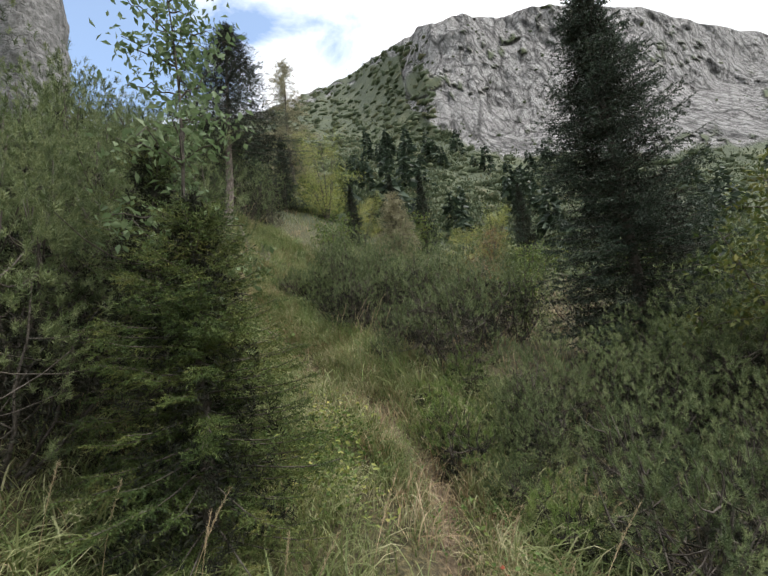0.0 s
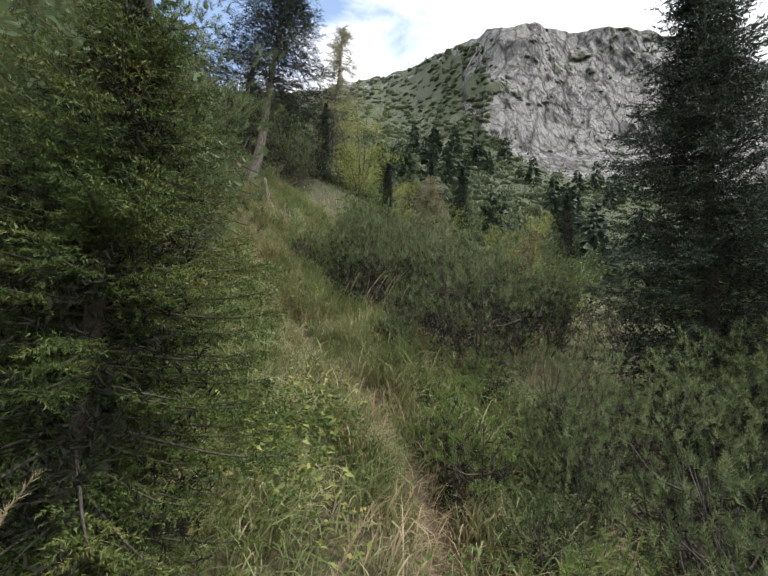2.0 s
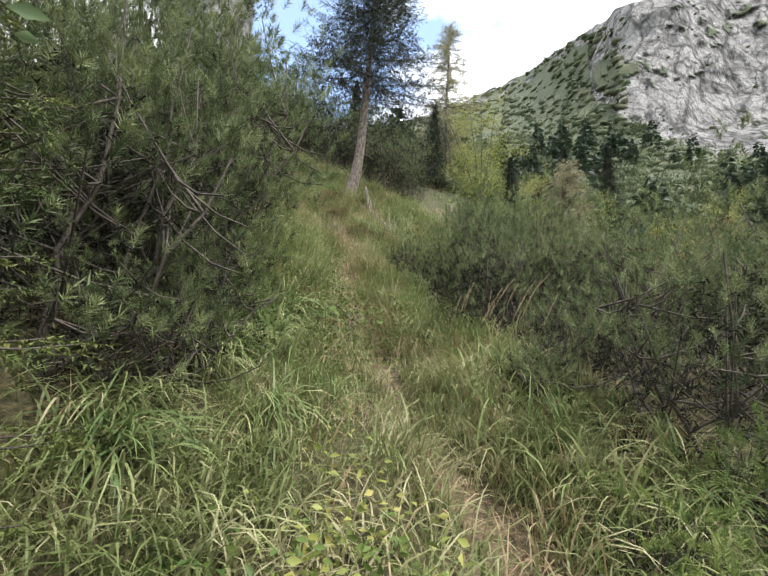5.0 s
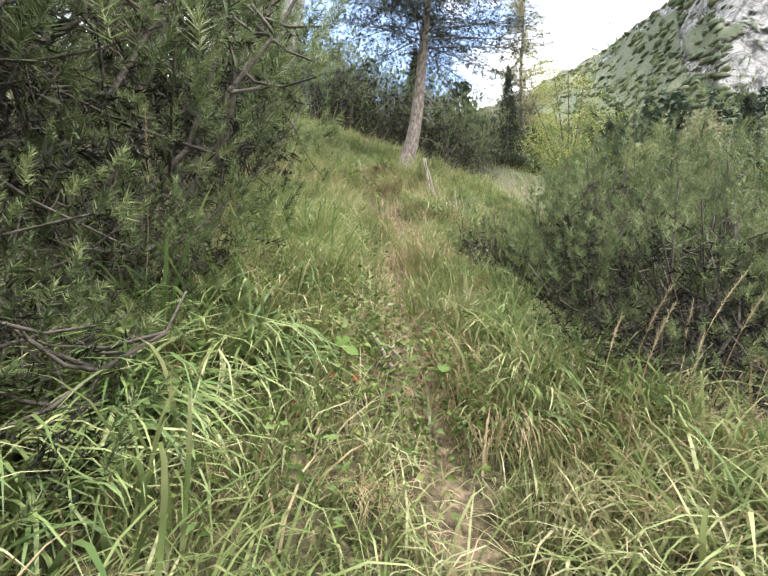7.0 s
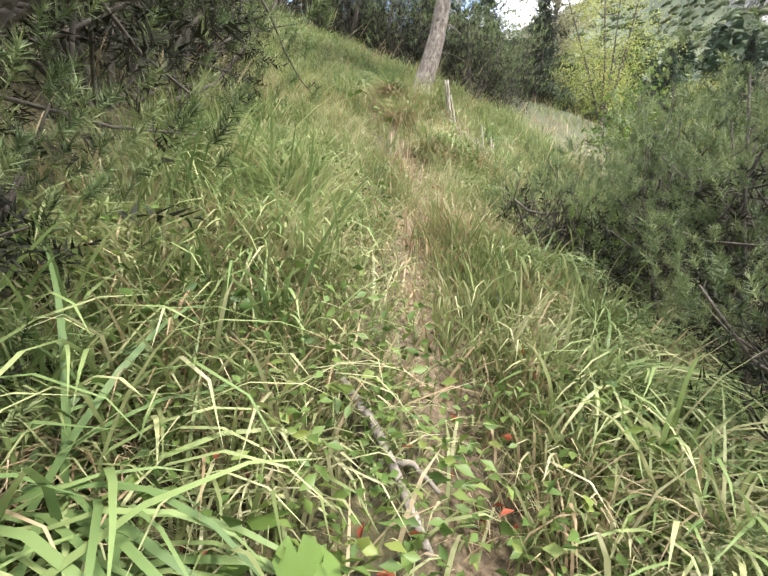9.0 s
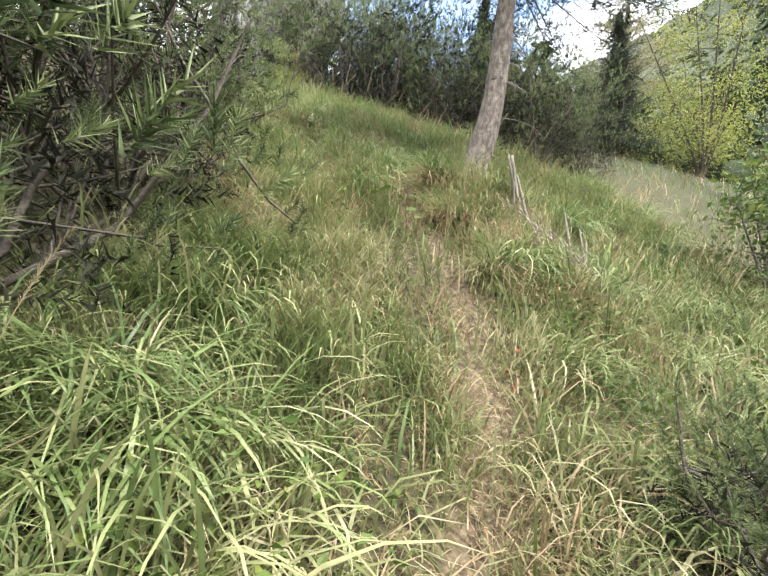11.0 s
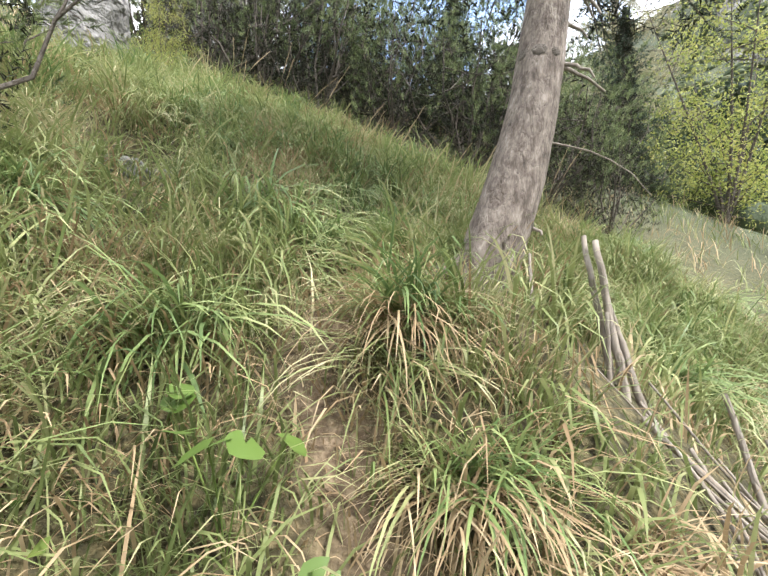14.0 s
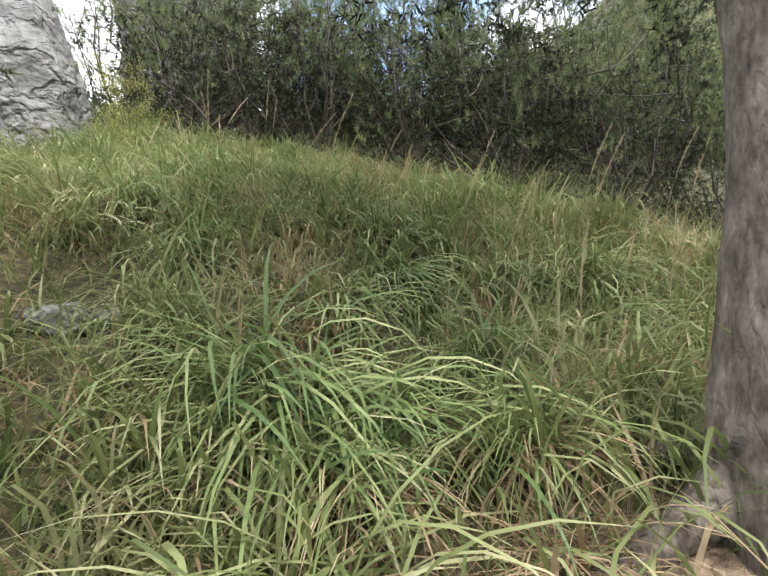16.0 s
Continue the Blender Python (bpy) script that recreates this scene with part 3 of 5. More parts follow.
def mugo_pine(name, radius, tall, count, seed, mat, label, per=42, needle=0.056, wide=0.0068):
    """Dwarf mountain pine: bowed stems from one foot, each ending in upright brushes of needles."""
    g = np.random.default_rng(seed)
    thing = new(name)
    green, twig = Pile(), Pile()
    stems = []
    for k in range(max(7, int(9 * radius))):
        a = g.uniform(0, 6.28)
        out = radius * g.uniform(0.25, 0.95)
        top = tall * (1.0 - 0.35 * (out / radius) ** 2) * g.uniform(0.75, 1.0)
        s = np.linspace(0, 1, 7)[:, None]
        d = np.array([[np.cos(a), np.sin(a), 0]])
        wig = 0.05 * radius * g.normal(size=(7, 3)) * s
        p = d * out * (1.5 * s - 0.5 * s * s) * 0.95 + np.array([[0, 0, top]]) * (0.35 * s + 0.65 * s ** 2) + wig
        p[0, 2] = -0.12
        stems.append(p)
        child("stem", mesh_of("stem", *tube(p, np.linspace(0.022, 0.006, 7) * (0.5 + 0.22 * tall), 6), [M_STEM], smooth=True), thing)
    # brushes stand in clusters at the branch ends, dark gaps between
    k = count // 3
    ca, cu = g.uniform(0, 6.28, k), g.uniform(0.0, 1.0, k) ** 0.6
    lump = 1 + 0.16 * np.sin(3 * ca + seed) + 0.12 * np.sin(7 * ca + 2 * seed) + 0.14 * np.sin(15 * cu + 2 * ca)
    layer = g.choice([1.0, 0.93, 0.82, 0.66], k, p=[0.42, 0.28, 0.2, 0.1])
    cr = radius * cu * lump * layer
    cz = tall * np.sqrt(np.clip(1 - (cu * 0.93) ** 2.4, 0.03, 1)) * lump * layer + 0.06 * g.normal(size=k)
    cz = np.where(cu > 0.85, g.uniform(0.15, 0.8, k) * tall, cz)
    n = 3 * k
    a, u = np.repeat(ca, 3), np.repeat(cu, 3)
    base = np.stack([np.repeat(cr * np.cos(ca), 3), np.repeat(cr * np.sin(ca), 3), np.repeat(np.maximum(cz - 0.14, 0.06), 3)], -1)
    off = g.normal(size=(n, 3)) * np.array([0.06, 0.06, 0.06])
    base = base + off
    way = unit(np.stack([0.5 * u * np.cos(a), 0.5 * u * np.sin(a), 0.95 + 0 * a], -1) + 5.0 * off * np.array([1, 1, 0]) + 0.12 * g.normal(size=(n, 3)))
    size = g.uniform(0.05, 0.11, n) * (0.8 + 0.1 * tall)
    green.add(*shoots(base, way, size, per, needle * (0.8 + 0.2 * min(tall, 2)), wide, 1.0, g))
    # near-black brushes fill the inside, shade given as colour
    m = int(230 * radius * (0.6 + 0.4 * tall))
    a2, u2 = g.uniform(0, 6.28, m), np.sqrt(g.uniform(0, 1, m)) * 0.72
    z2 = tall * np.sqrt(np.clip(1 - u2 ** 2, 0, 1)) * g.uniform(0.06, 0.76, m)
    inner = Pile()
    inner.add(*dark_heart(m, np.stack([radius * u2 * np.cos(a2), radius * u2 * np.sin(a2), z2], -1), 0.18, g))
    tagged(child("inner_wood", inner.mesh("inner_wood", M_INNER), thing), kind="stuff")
    # short bare twigs that carry the brushes
    pick = g.choice(n, max(20, n // 5), replace=False)
    for i in pick:
        p = stems[g.integers(len(stems))]
        q = p[g.integers(2, 6)]
        if np.linalg.norm(base[i] - q) < 0.75 * radius + 0.2:
            s = np.linspace(0, 1, 4)[:, None]
            w = q * (1 - s) + base[i] * s
            w[1:3, 2] -= 0.06
            twig.add(*tube(w, np.linspace(0.009, 0.004, 4), 4))
    # grey dead twigs low inside
    for k in range(int(16 * radius)):
        p = stems[g.integers(len(stems))]
        q = p[g.integers(1, 4)]
        d = unit(g.normal(size=3) * np.array([1, 1, 0.35]))
        s = np.linspace(0, 1, 4)[:, None]
        w = q + d * s * g.uniform(0.15, 0.45) + 0.02 * g.normal(size=(4, 3)) * s
        twig.add(*tube(w, np.linspace(0.006, 0.002, 4), 3))
    tagged(child("needle_foliage", green.mesh("needle_foliage", mat), thing), kind="stuff")
    tagged(child("twig_wood", twig.mesh("twig_wood", M_STEM), thing, "grey bare twigs"), kind="stuff")
    return tagged(thing, label, "shrub")


def spruce(name, tall, radius, first, seed, mat, label, lean=0.0, girth=None, step=0.2, droop=0.25, fine=0.075, per=16, bark=M_STEM, power=0.85, wide=0.008, twig=0.26, needle=None, spread=0.8, boughs=(6, 9)):
    """Spruce: a straight trunk with whorls of drooping boughs, each bough feathered with needle twigs on both sides."""
    g = np.random.default_rng(seed)
    thing = new(name)
    girth = girth or 0.012 * tall + 0.02
    zs = np.linspace(-0.15, tall, 16)
    k = np.clip(zs / tall, 0, 1)
    spine = np.stack([lean * zs * (1 - 0.25 * k), 0.012 * np.sin(zs * 1.3), zs], -1)
    wood, limbs, green = Pile(), Pile(), Pile()
    wood.add(*tube(spine, girth * (1 - k) ** 0.8 + 0.006, 12))
    z = first
    while z < tall - 0.06:
        share = (z - first * 0.3) / (tall - first * 0.3)
        reach = radius * (1 - share) ** power + 0.06
        for b in range(int(g.integers(*boughs))):
            a = g.uniform(0, 6.28)
            ln = reach * g.uniform(0.7, 1.12)
            o = np.array([np.interp(z, zs, spine[:, 0]), np.interp(z, zs, spine[:, 1]), z + g.uniform(-0.08, 0.08)])
            d = np.array([np.cos(a), np.sin(a), 0])
            m = max(4, int(ln / 0.12))
            s = np.linspace(0, 1, m + 1)
            up = 0.35 * (share - 0.35)
            c = o + d * (ln * s)[:, None] + np.array([0, 0, 1.0]) * ((up * s - droop * s * s * (1.2 - share) + 0.16 * s ** 4) * ln)[:, None]
            limbs.add(*tube(c, np.linspace(0.005 + 0.005 * ln, 0.002, m + 1), 4))
            t = np.arange(0.10, 1.0, fine / ln * g.uniform(0.9, 1.1))
            if len(t) == 0:
                t = np.array([0.5])
            cb = np.stack([np.interp(t, s, c[:, q]) for q in range(3)], -1)
            tw = np.repeat(cb, 2, 0)
            side = np.tile([1.0, -1.0], len(t))
            cross = np.array([-d[1], d[0], 0])
            ta = np.repeat(t, 2)
            fall = g.uniform(-0.3, 0.12, len(ta)) - 0.2 * (1 - share)
            w = unit(d[None] * 0.75 + cross[None] * side[:, None] * g.uniform(0.35, 1.1, (len(ta), 1)) + 0.22 * g.normal(size=(len(ta), 3)) + np.stack([0 * ta, 0 * ta, fall], -1))
            size = np.minimum(twig, 0.34 * ln) * (1.05 - 0.5 * ta) * g.uniform(0.6, 1.2, len(ta)) + 0.04
            tw = np.concatenate([tw, c[-2:-1]])
            w = np.concatenate([w, unit(c[-1:] - c[-2:-1])])
            size = np.append(size, 0.16)
            green.add(*shoots(tw, w, size, per, needle or 0.020 + 0.0032 * min(tall, 8), wide, spread, g))
        z += step * g.uniform(0.8, 1.2) * (1.1 - 0.5 * share)
    # near-black brushes around the trunk paint in the crown's inner shade
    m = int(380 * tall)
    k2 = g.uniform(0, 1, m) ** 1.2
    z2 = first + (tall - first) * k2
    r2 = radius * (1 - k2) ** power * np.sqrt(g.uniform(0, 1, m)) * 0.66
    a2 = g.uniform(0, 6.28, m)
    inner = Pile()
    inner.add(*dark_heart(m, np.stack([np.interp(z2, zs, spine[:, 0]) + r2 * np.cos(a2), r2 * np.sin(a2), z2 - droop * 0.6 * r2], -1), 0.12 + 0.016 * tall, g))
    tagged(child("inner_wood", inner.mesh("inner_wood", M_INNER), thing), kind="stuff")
    child("trunk", wood.mesh("trunk", bark, True), thing)
    tagged(child("bough_wood", limbs.mesh("bough_wood", M_STEM), thing), kind="stuff")
    tagged(child("needle_foliage", green.mesh("needle_foliage", mat), thing), kind="stuff")
    return tagged(thing, label, "tree")


def leafy_tree(name, tall, spread, count, leaf, seed, mat, label, lean=0.0, trunk=0.03, low=0.2, stems=1, category="tree"):
    """Broadleaf tree or shrub: bent stems that fork, with leaves in loose sprays along the twigs."""
    g = np.random.default_rng(seed)
    thing = new(name)
    wood, green = Pile(), Pile()
    tips = []
    for q in range(stems):
        a = g.uniform(0, 6.28)
        off = (0.35 * spread if stems > 1 else 0.0) * g.uniform(0.3, 1)
        s = np.linspace(0, 1, 9)
        hh = tall * (g.uniform(0.7, 1.0) if stems > 1 else 1.0)
        p = np.stack([lean * hh * s + off * np.cos(a) * s * 2 + 0.03 * tall * np.sin(3.1 * s + seed), off * np.sin(a) * s * 2 + 0.02 * tall * np.sin(4.3 * s + 1.3 * seed), hh * s - 0.1], -1)
        wood.add(*tube(p, trunk * (1 - 0.85 * s), 7))
        for b in range(int(26 / stems) + 6):
            k = g.uniform(low, 0.98)
            o = np.array([np.interp(k, s, p[:, c]) for c in range(3)])
            d = unit(np.array([g.normal(), g.normal(), 0.55 + 0.3 * g.normal()]))
            ln = spread * (1.15 - 0.75 * k) * g.uniform(0.5, 1.1)
            t = np.linspace(0, 1, 6)[:, None]
            c = o + d * ln * t + np.array([0, 0, -0.12 * ln]) * t * t + 0.03 * g.normal(size=(6, 3)) * t
            wood.add(*tube(c, np.linspace(trunk * 0.32, 0.003, 6), 4))
            tips.append((c, ln))
    total = sum(l for _, l in tips)
    for c, ln in tips:
        m = max(4, int(count * ln / total))
        t = g.uniform(0.2, 1.0, m)
        b = np.stack([np.interp(t, np.linspace(0, 1, 6), c[:, q]) for q in range(3)], -1) + 0.09 * spread * g.normal(size=(m, 3))
        w = unit(g.normal(size=(m, 3)) + np.array([0, 0, -0.25]))
        green.add(*leaves(b, w, leaf * g.uniform(0.6, 1.2, m), g))
    child("stem", wood.mesh("stem", M_STEM, True), thing)
    tagged(child("foliage", green.mesh("foliage", mat), thing), kind="stuff")
    return tagged(thing, label, category)


def larch(name, tall, radius, seed, label):
    g = np.random.default_rng(seed)
    thing = new(name)
    wood, green = Pile(), Pile()
    zs = np.linspace(-0.2, tall, 12)
    k = np.clip(zs / tall, 0, 1)
    wood.add(*tube(np.stack([0.05 * np.sin(zs), 0 * zs, zs], -1), 0.11 * (1 - k) + 0.012, 8))
    for i in range(170):
        z = tall * g.uniform(0.12, 0.99) ** 0.8
        a = g.uniform(0, 6.28)
        ln = radius * (1 - z / tall) ** 0.6 * g.uniform(0.5, 1.1) + 0.25
        s = np.linspace(0, 1, 6)[:, None]
        d = np.array([[np.cos(a), np.sin(a), 0.12]])
        c = np.array([[0, 0, z]]) + d * ln * s + np.array([[0, 0, -0.22 * ln]]) * s * s
        wood.add(*tube(c, np.linspace(0.018, 0.004, 6), 4))
        m = int(70 * ln)
        t = g.uniform(0.1, 1, m)
        b = np.stack([np.interp(t, s[:, 0], c[:, q]) for q in range(3)], -1) + 0.06 * g.normal(size=(m, 3))
        way = unit(g.normal(size=(m, 3)) + np.array([0, 0, -0.4]))
        green.add(*shoots(b, way, 0.10 + 0 * t, 7, 0.05, 0.010, 0.9, g))
    child("trunk", wood.mesh("trunk", M_STEM, True), thing)
    tagged(child("needle_foliage", green.mesh("needle_foliage", M_LARCH), thing), kind="stuff")
    return tagged(thing, label, "tree")


def put(thing, x, y, turn=0.0, size=1.0, sink=0.05, tilt=0.0):
    thing.matrix_world = pose(x, y, height(x, y) - sink, 0, tilt, turn) @ Matrix.Diagonal((size, size, size, 1))
    return thing


def again(thing, x, y, turn, size, sink=0.05, label="", z=None):
    """Another one of a kind, turned and of its own size."""
    c = copy_thing(thing, Matrix.Identity(4))
    c.matrix_basis = pose(x, y, (height(x, y) if z is None else z) - sink, 0, 0, turn) @ Matrix.Diagonal((size, size, size * (0.92 + 0.16 * ((x * 7.3 + y * 3.1) % 1)), 1))
    return tagged(c, label)


# ---------------------------------------------------------------- trees
small_spruce = spruce("spruce", 2.45, 0.86, 0.28, 11, M_SPRUCE, "young yellow-green spruce with drooping boughs beside the trail", step=0.11, droop=0.18, fine=0.038, per=30, power=0.6, wide=0.0055, twig=0.12, needle=0.022, spread=0.95, boughs=(9, 13))
put(small_spruce, -1.24, 2.8, 20)
second_spruce = spruce("spruce", 2.9, 0.95, 0.1, 13, M_SPRUCE, "young green spruce behind a smaller one beside the trail", step=0.16, droop=0.22, fine=0.06, per=20, power=0.65, wide=0.0055, twig=0.15, needle=0.022)
put(second_spruce, -1.85, 3.5, 0)
dark_spruce = spruce("spruce", 7.35, 1.9, 0.25, 12, M_DARKSPRUCE, "tall dark green spruce standing among dwarf pines", step=0.14, droop=0.16, fine=0.10, per=18, wide=0.017, twig=0.3, power=0.6, needle=0.045)
put(dark_spruce, 4.4, 7.3, 0)
far_spruce = spruce("spruce", 4.6, 1.1, 0.2, 14, M_DARKSPRUCE, "dark slender spruce on the grassy slope", step=0.24, droop=0.2, fine=0.12, per=10, wide=0.024, twig=0.3, needle=0.05)
put(far_spruce, -4.0, 19.2, 40, 0.8)


def trunk_spruce():
    """The spruce at the trail's bend: bare leaning trunk with old branch scars, dark crown above."""
    g = np.random.default_rng(15)
    thing = spruce("spruce", 7.2, 3.2, 2.75, 16, M_DARKSPRUCE, "spruce with bare grey leaning trunk and dark crown above the trail", lean=0.0, girth=0.05, power=0.75, step=0.22, droop=0.26, fine=0.085, per=28, wide=0.009, twig=0.24, needle=0.032, boughs=(7, 10))
    old = [c for c in thing.children if c.name.startswith("trunk")][0]
    zs = np.array([-0.35, -0.12, 0.0, 0.12, 0.3, 0.5, 0.75, 1.0, 1.15, 1.22, 1.3, 1.7, 2.3, 3.2, 4.4, 5.6, 6.9])
    rr = np.array([0.17, 0.165, 0.162, 0.160, 0.154, 0.146, 0.136, 0.128, 0.125, 0.129, 0.122, 0.114, 0.104, 0.088, 0.062, 0.036, 0.01])
    ax = np.array([-0.09, -0.07, -0.055, -0.035, -0.005, 0.03, 0.06, 0.075, 0.08, 0.08, 0.08, 0.08, 0.06, 0.04, 0.02, 0.0, 0.0])
    fine = np.linspace(-0.35, 6.9, 150)
    sp = np.stack([np.interp(fine, zs, ax), 0 * fine, fine], -1)
    v, f = tube(sp, np.interp(fine, zs, rr), 28)
    ang = np.tile(np.arange(28) * 2 * np.pi / 28, 150)
    z = v[:, 2]
    axis = np.repeat(sp, 28, 0)
    root = np.exp(-np.maximum(z + 0.1, 0) / 0.16)
    k = 1 + 0.035 * waves(v[:, 0] * 1.0, v[:, 1] * 1.0, z * 0.5, 0.22, 51) + 0.03 * waves(v[:, 0], v[:, 1], z, 0.09, 52) + 0.012 * waves(v[:, 0], v[:, 1], z, 0.035, 53) + 0.10 * root * np.cos(5 * ang + 0.6)
    v = axis + (v - axis) * k[:, None]
    old.data = mesh_of("trunk", v, f, [M_BARK], smooth=True)
    for zk, turn, size in ((0.17, 200, 0.032), (0.62, 240, 0.028), (0.42, 320, 0.03), (0.82, 215, 0.022), (1.22, 250, 0.04), (1.22, 205, 0.035), (1.22, 290, 0.032), (1.55, 230, 0.03), (0.33, 345, 0.045), (1.0, 300, 0.02)):
        a = radians(turn)
        rad = np.interp(zk, zs, rr)
        c = np.array([np.interp(zk, zs, ax) + rad * np.cos(a), rad * np.sin(a), zk])
        d = np.array([np.cos(a), np.sin(a), 0.1])
        p = c[None] + d[None] * np.array([[-0.03], [-0.006], [0.0], [0.001]])
        child("knot", mesh_of("knot", *tube(p, np.array([1.2, 1.0, 0.7, 0.05]) * size, 8), [M_STEM], smooth=True), thing, "old branch scar in the bark")
    for zk, turn, ln in ((1.22, 0, 0.24), (1.20, 335, 0.16), (1.5, 10, 0.14), (1.62, 350, 0.18), (1.75, 180, 0.12), (0.78, 350, 0.5), (0.3, 340, 0.08), (1.85, 30, 0.3)):
        a = radians(turn)
        rad = np.interp(zk, zs, rr) * 0.9
        c = np.array([np.interp(zk, zs, ax) + rad * np.cos(a), rad * np.sin(a), zk])
        s = np.linspace(0, 1, 6)[:, None]
        d = np.array([[np.cos(a), np.sin(a), -0.12]])
        p = c + d * ln * s + np.array([[0, 0, -0.35 * ln]]) * s ** 3 + 0.01 * g.normal(size=(6, 3)) * s
        child("stub", mesh_of("stub", *tube(p, np.linspace(0.013 if ln < 0.4 else 0.006, 0.006 if ln < 0.4 else 0.002, 6), 5), [M_DEAD]), thing, "broken dead branch stub")
    return thing


bend_spruce = trunk_spruce()
bend_spruce.matrix_world = pose(-4.55, 12.72, height(-4.55, 12.72), 0, 4.0, 28)

# roots that run out over the bank
for pts, thick in ((((-0.08, 0.02, 0.14), (-0.24, 0.0, 0.02), (-0.42, -0.04, -0.07), (-0.62, -0.1, -0.2)), 0.085), (((-0.06, 0.1, 0.14), (-0.22, 0.2, 0.1), (-0.4, 0.26, 0.06)), 0.06)):
    q = np.array(pts)
    t = np.linspace(0, 1, 12)
    q = np.stack([np.interp(t, np.linspace(0, 1, len(q)), q[:, c]) for c in range(3)], -1)
    child("root", mesh_of("root", *tube(q, thick * np.linspace(0.75, 0.3, 12) * (1 + 0.1 * np.sin(9 * t)), 10), [M_BARK], smooth=True), bend_spruce)

larch_tree = larch("larch", 9.4, 2.3, 17, "tall yellowing larch on the slope")
put(larch_tree, -4.2, 22.6, 0)
whitebeam = leafy_tree("whitebeam", 4.6, 0.95, 1500, 0.08, 18, M_GREYLEAF, "slender broadleaf sapling with grey-green leaves among pines", lean=-0.03, trunk=0.026, low=0.42)
put(whitebeam, -1.45, 3.05, 0)
rowan = leafy_tree("rowan", 3.9, 1.25, 4600, 0.085, 19, M_ROWAN, "green leafy rowan with yellowing leaves beside the dark spruce", trunk=0.03, low=0.3, stems=4)
put(rowan, 4.75, 4.6, 0)
willow = leafy_tree("willow_bush", 4.6, 2.1, 13000, 0.062, 20, M_YELLEAF, "yellow-green leafy willow bush beyond the trunk", trunk=0.035, low=0.05, stems=6, category="bush")
put(willow, -2.4, 20.0, 0)
rust_bush = leafy_tree("rowan_bush", 1.9, 1.1, 1500, 0.09, 21, M_RUST, "rust-coloured autumn bush on the slope", trunk=0.02, low=0.1, stems=5, category="bush")
put(rust_bush, 2.5, 12.6, 0)
green_bush = leafy_tree("alder_bush", 2.6, 1.3, 1700, 0.10, 22, M_LEAF, "green leafy alder bush on the slope", trunk=0.024, low=0.1, stems=5, category="bush")
put(green_bush, -1.6, 15.0, 30)
young_larch = larch("larch", 3.6, 0.9, 23, "small yellow larch on the slope")
put(young_larch, 0.8, 15.9, 0)
for x, y, turn, size in ((3.2, 16.5, 10, 0.8), (5.5, 20, 50, 1.1), (-0.4, 19.0, 120, 0.8), (-9.75, 13.9, 40, 0.42)):
    again(willow, x, y, turn, size * 0.62)
for x, y, turn, size in ((1.2, 13.0, 40, 0.7), (4.4, 13.6, 90, 0.9), (6.0, 16.0, 130, 0.9), (3.4, 10.4, 200, 0.8), (7.2, 12.0, 10, 1.0), (1.6, 18.2, 20, 1.0)):
    again(green_bush, x, y, turn, size)
for x, y, turn, size in ((3.4, 13.4, 70, 0.9), (4.8, 18.0, 20, 1.0), (0.2, 17.0, 150, 0.8)):
    again(rust_bush, x, y, turn, size)
for x, y, turn, size in ((-0.9, 18.0, 10, 0.62), (2.3, 19.0, 120, 0.8), (1.0, 20.2, 220, 0.7), (6.6, 18.5, 60, 0.9), (-7.2, 18.3, 200, 0.85)):
    again(far_spruce, x, y, turn, size)

# ---------------------------------------------------------------- dwarf pines
pine_big = mugo_pine("dwarf_pine", 1.25, 2.3, 660, 31, M_MUGO, "dense dark green dwarf mountain pine with upright shoots", per=34, wide=0.0078, needle=0.05)
pine_dense = mugo_pine("dwarf_pine", 1.2, 2.3, 1350, 35, M_MUGO, "tall dense dwarf mountain pine with long grey branches beside the trail", per=66, wide=0.0042, needle=0.046)
pine_mid = mugo_pine("dwarf_pine", 0.95, 1.7, 480, 32, M_MUGO, "dwarf mountain pine with bare dark stems on the slope", per=34, wide=0.0075, needle=0.048)
pine_near = mugo_pine("dwarf_pine", 0.95, 1.7, 660, 36, M_MUGO, "grey-green dwarf mountain pine with crooked dark stems beside the trail", per=66, wide=0.0042, needle=0.046)
pine_tall = mugo_pine("dwarf_pine", 0.62, 2.0, 400, 37, M_MUGO, "slim upright mountain pine with dark stem beside the trail", per=66, wide=0.0042, needle=0.046)
pine_low = mugo_pine("dwarf_pine", 0.75, 1.0, 400, 33, M_MUGO, "low spreading dwarf mountain pine in the grass", per=56, wide=0.0046, needle=0.044)
pine_young = mugo_pine("dwarf_pine", 0.42, 0.62, 130, 34, M_YOUNG, "small yellow-green young dwarf pine beside the trail", per=54, wide=0.005, needle=0.048)
put(pine_tall, -0.85, 9.35, 0)
again(pine_tall, -0.1, 9.75, 120, 1.0)
again(pine_tall, -1.35, 10.5, 220, 0.85)
put(pine_dense, -3.15, 5.8, 70, 0.98)
put(pine_big, -3.05, 3.7, 0)
put(pine_near, 0.95, 6.5, 0)
put(pine_mid, 1.75, 7.6, 90)
put(pine_low, 1.75, 3.05, 0)
put(pine_young, 0.62, 4.55, 0)
for x, y, turn, size in ((-2.75, 4.8, 150, 1.0), (-3.75, 6.75, 140, 1.35), (-3.2, 3.5, 220, 0.95), (-5.05, 8.4, 10, 1.3)):
    again(pine_dense, x, y, turn, size)
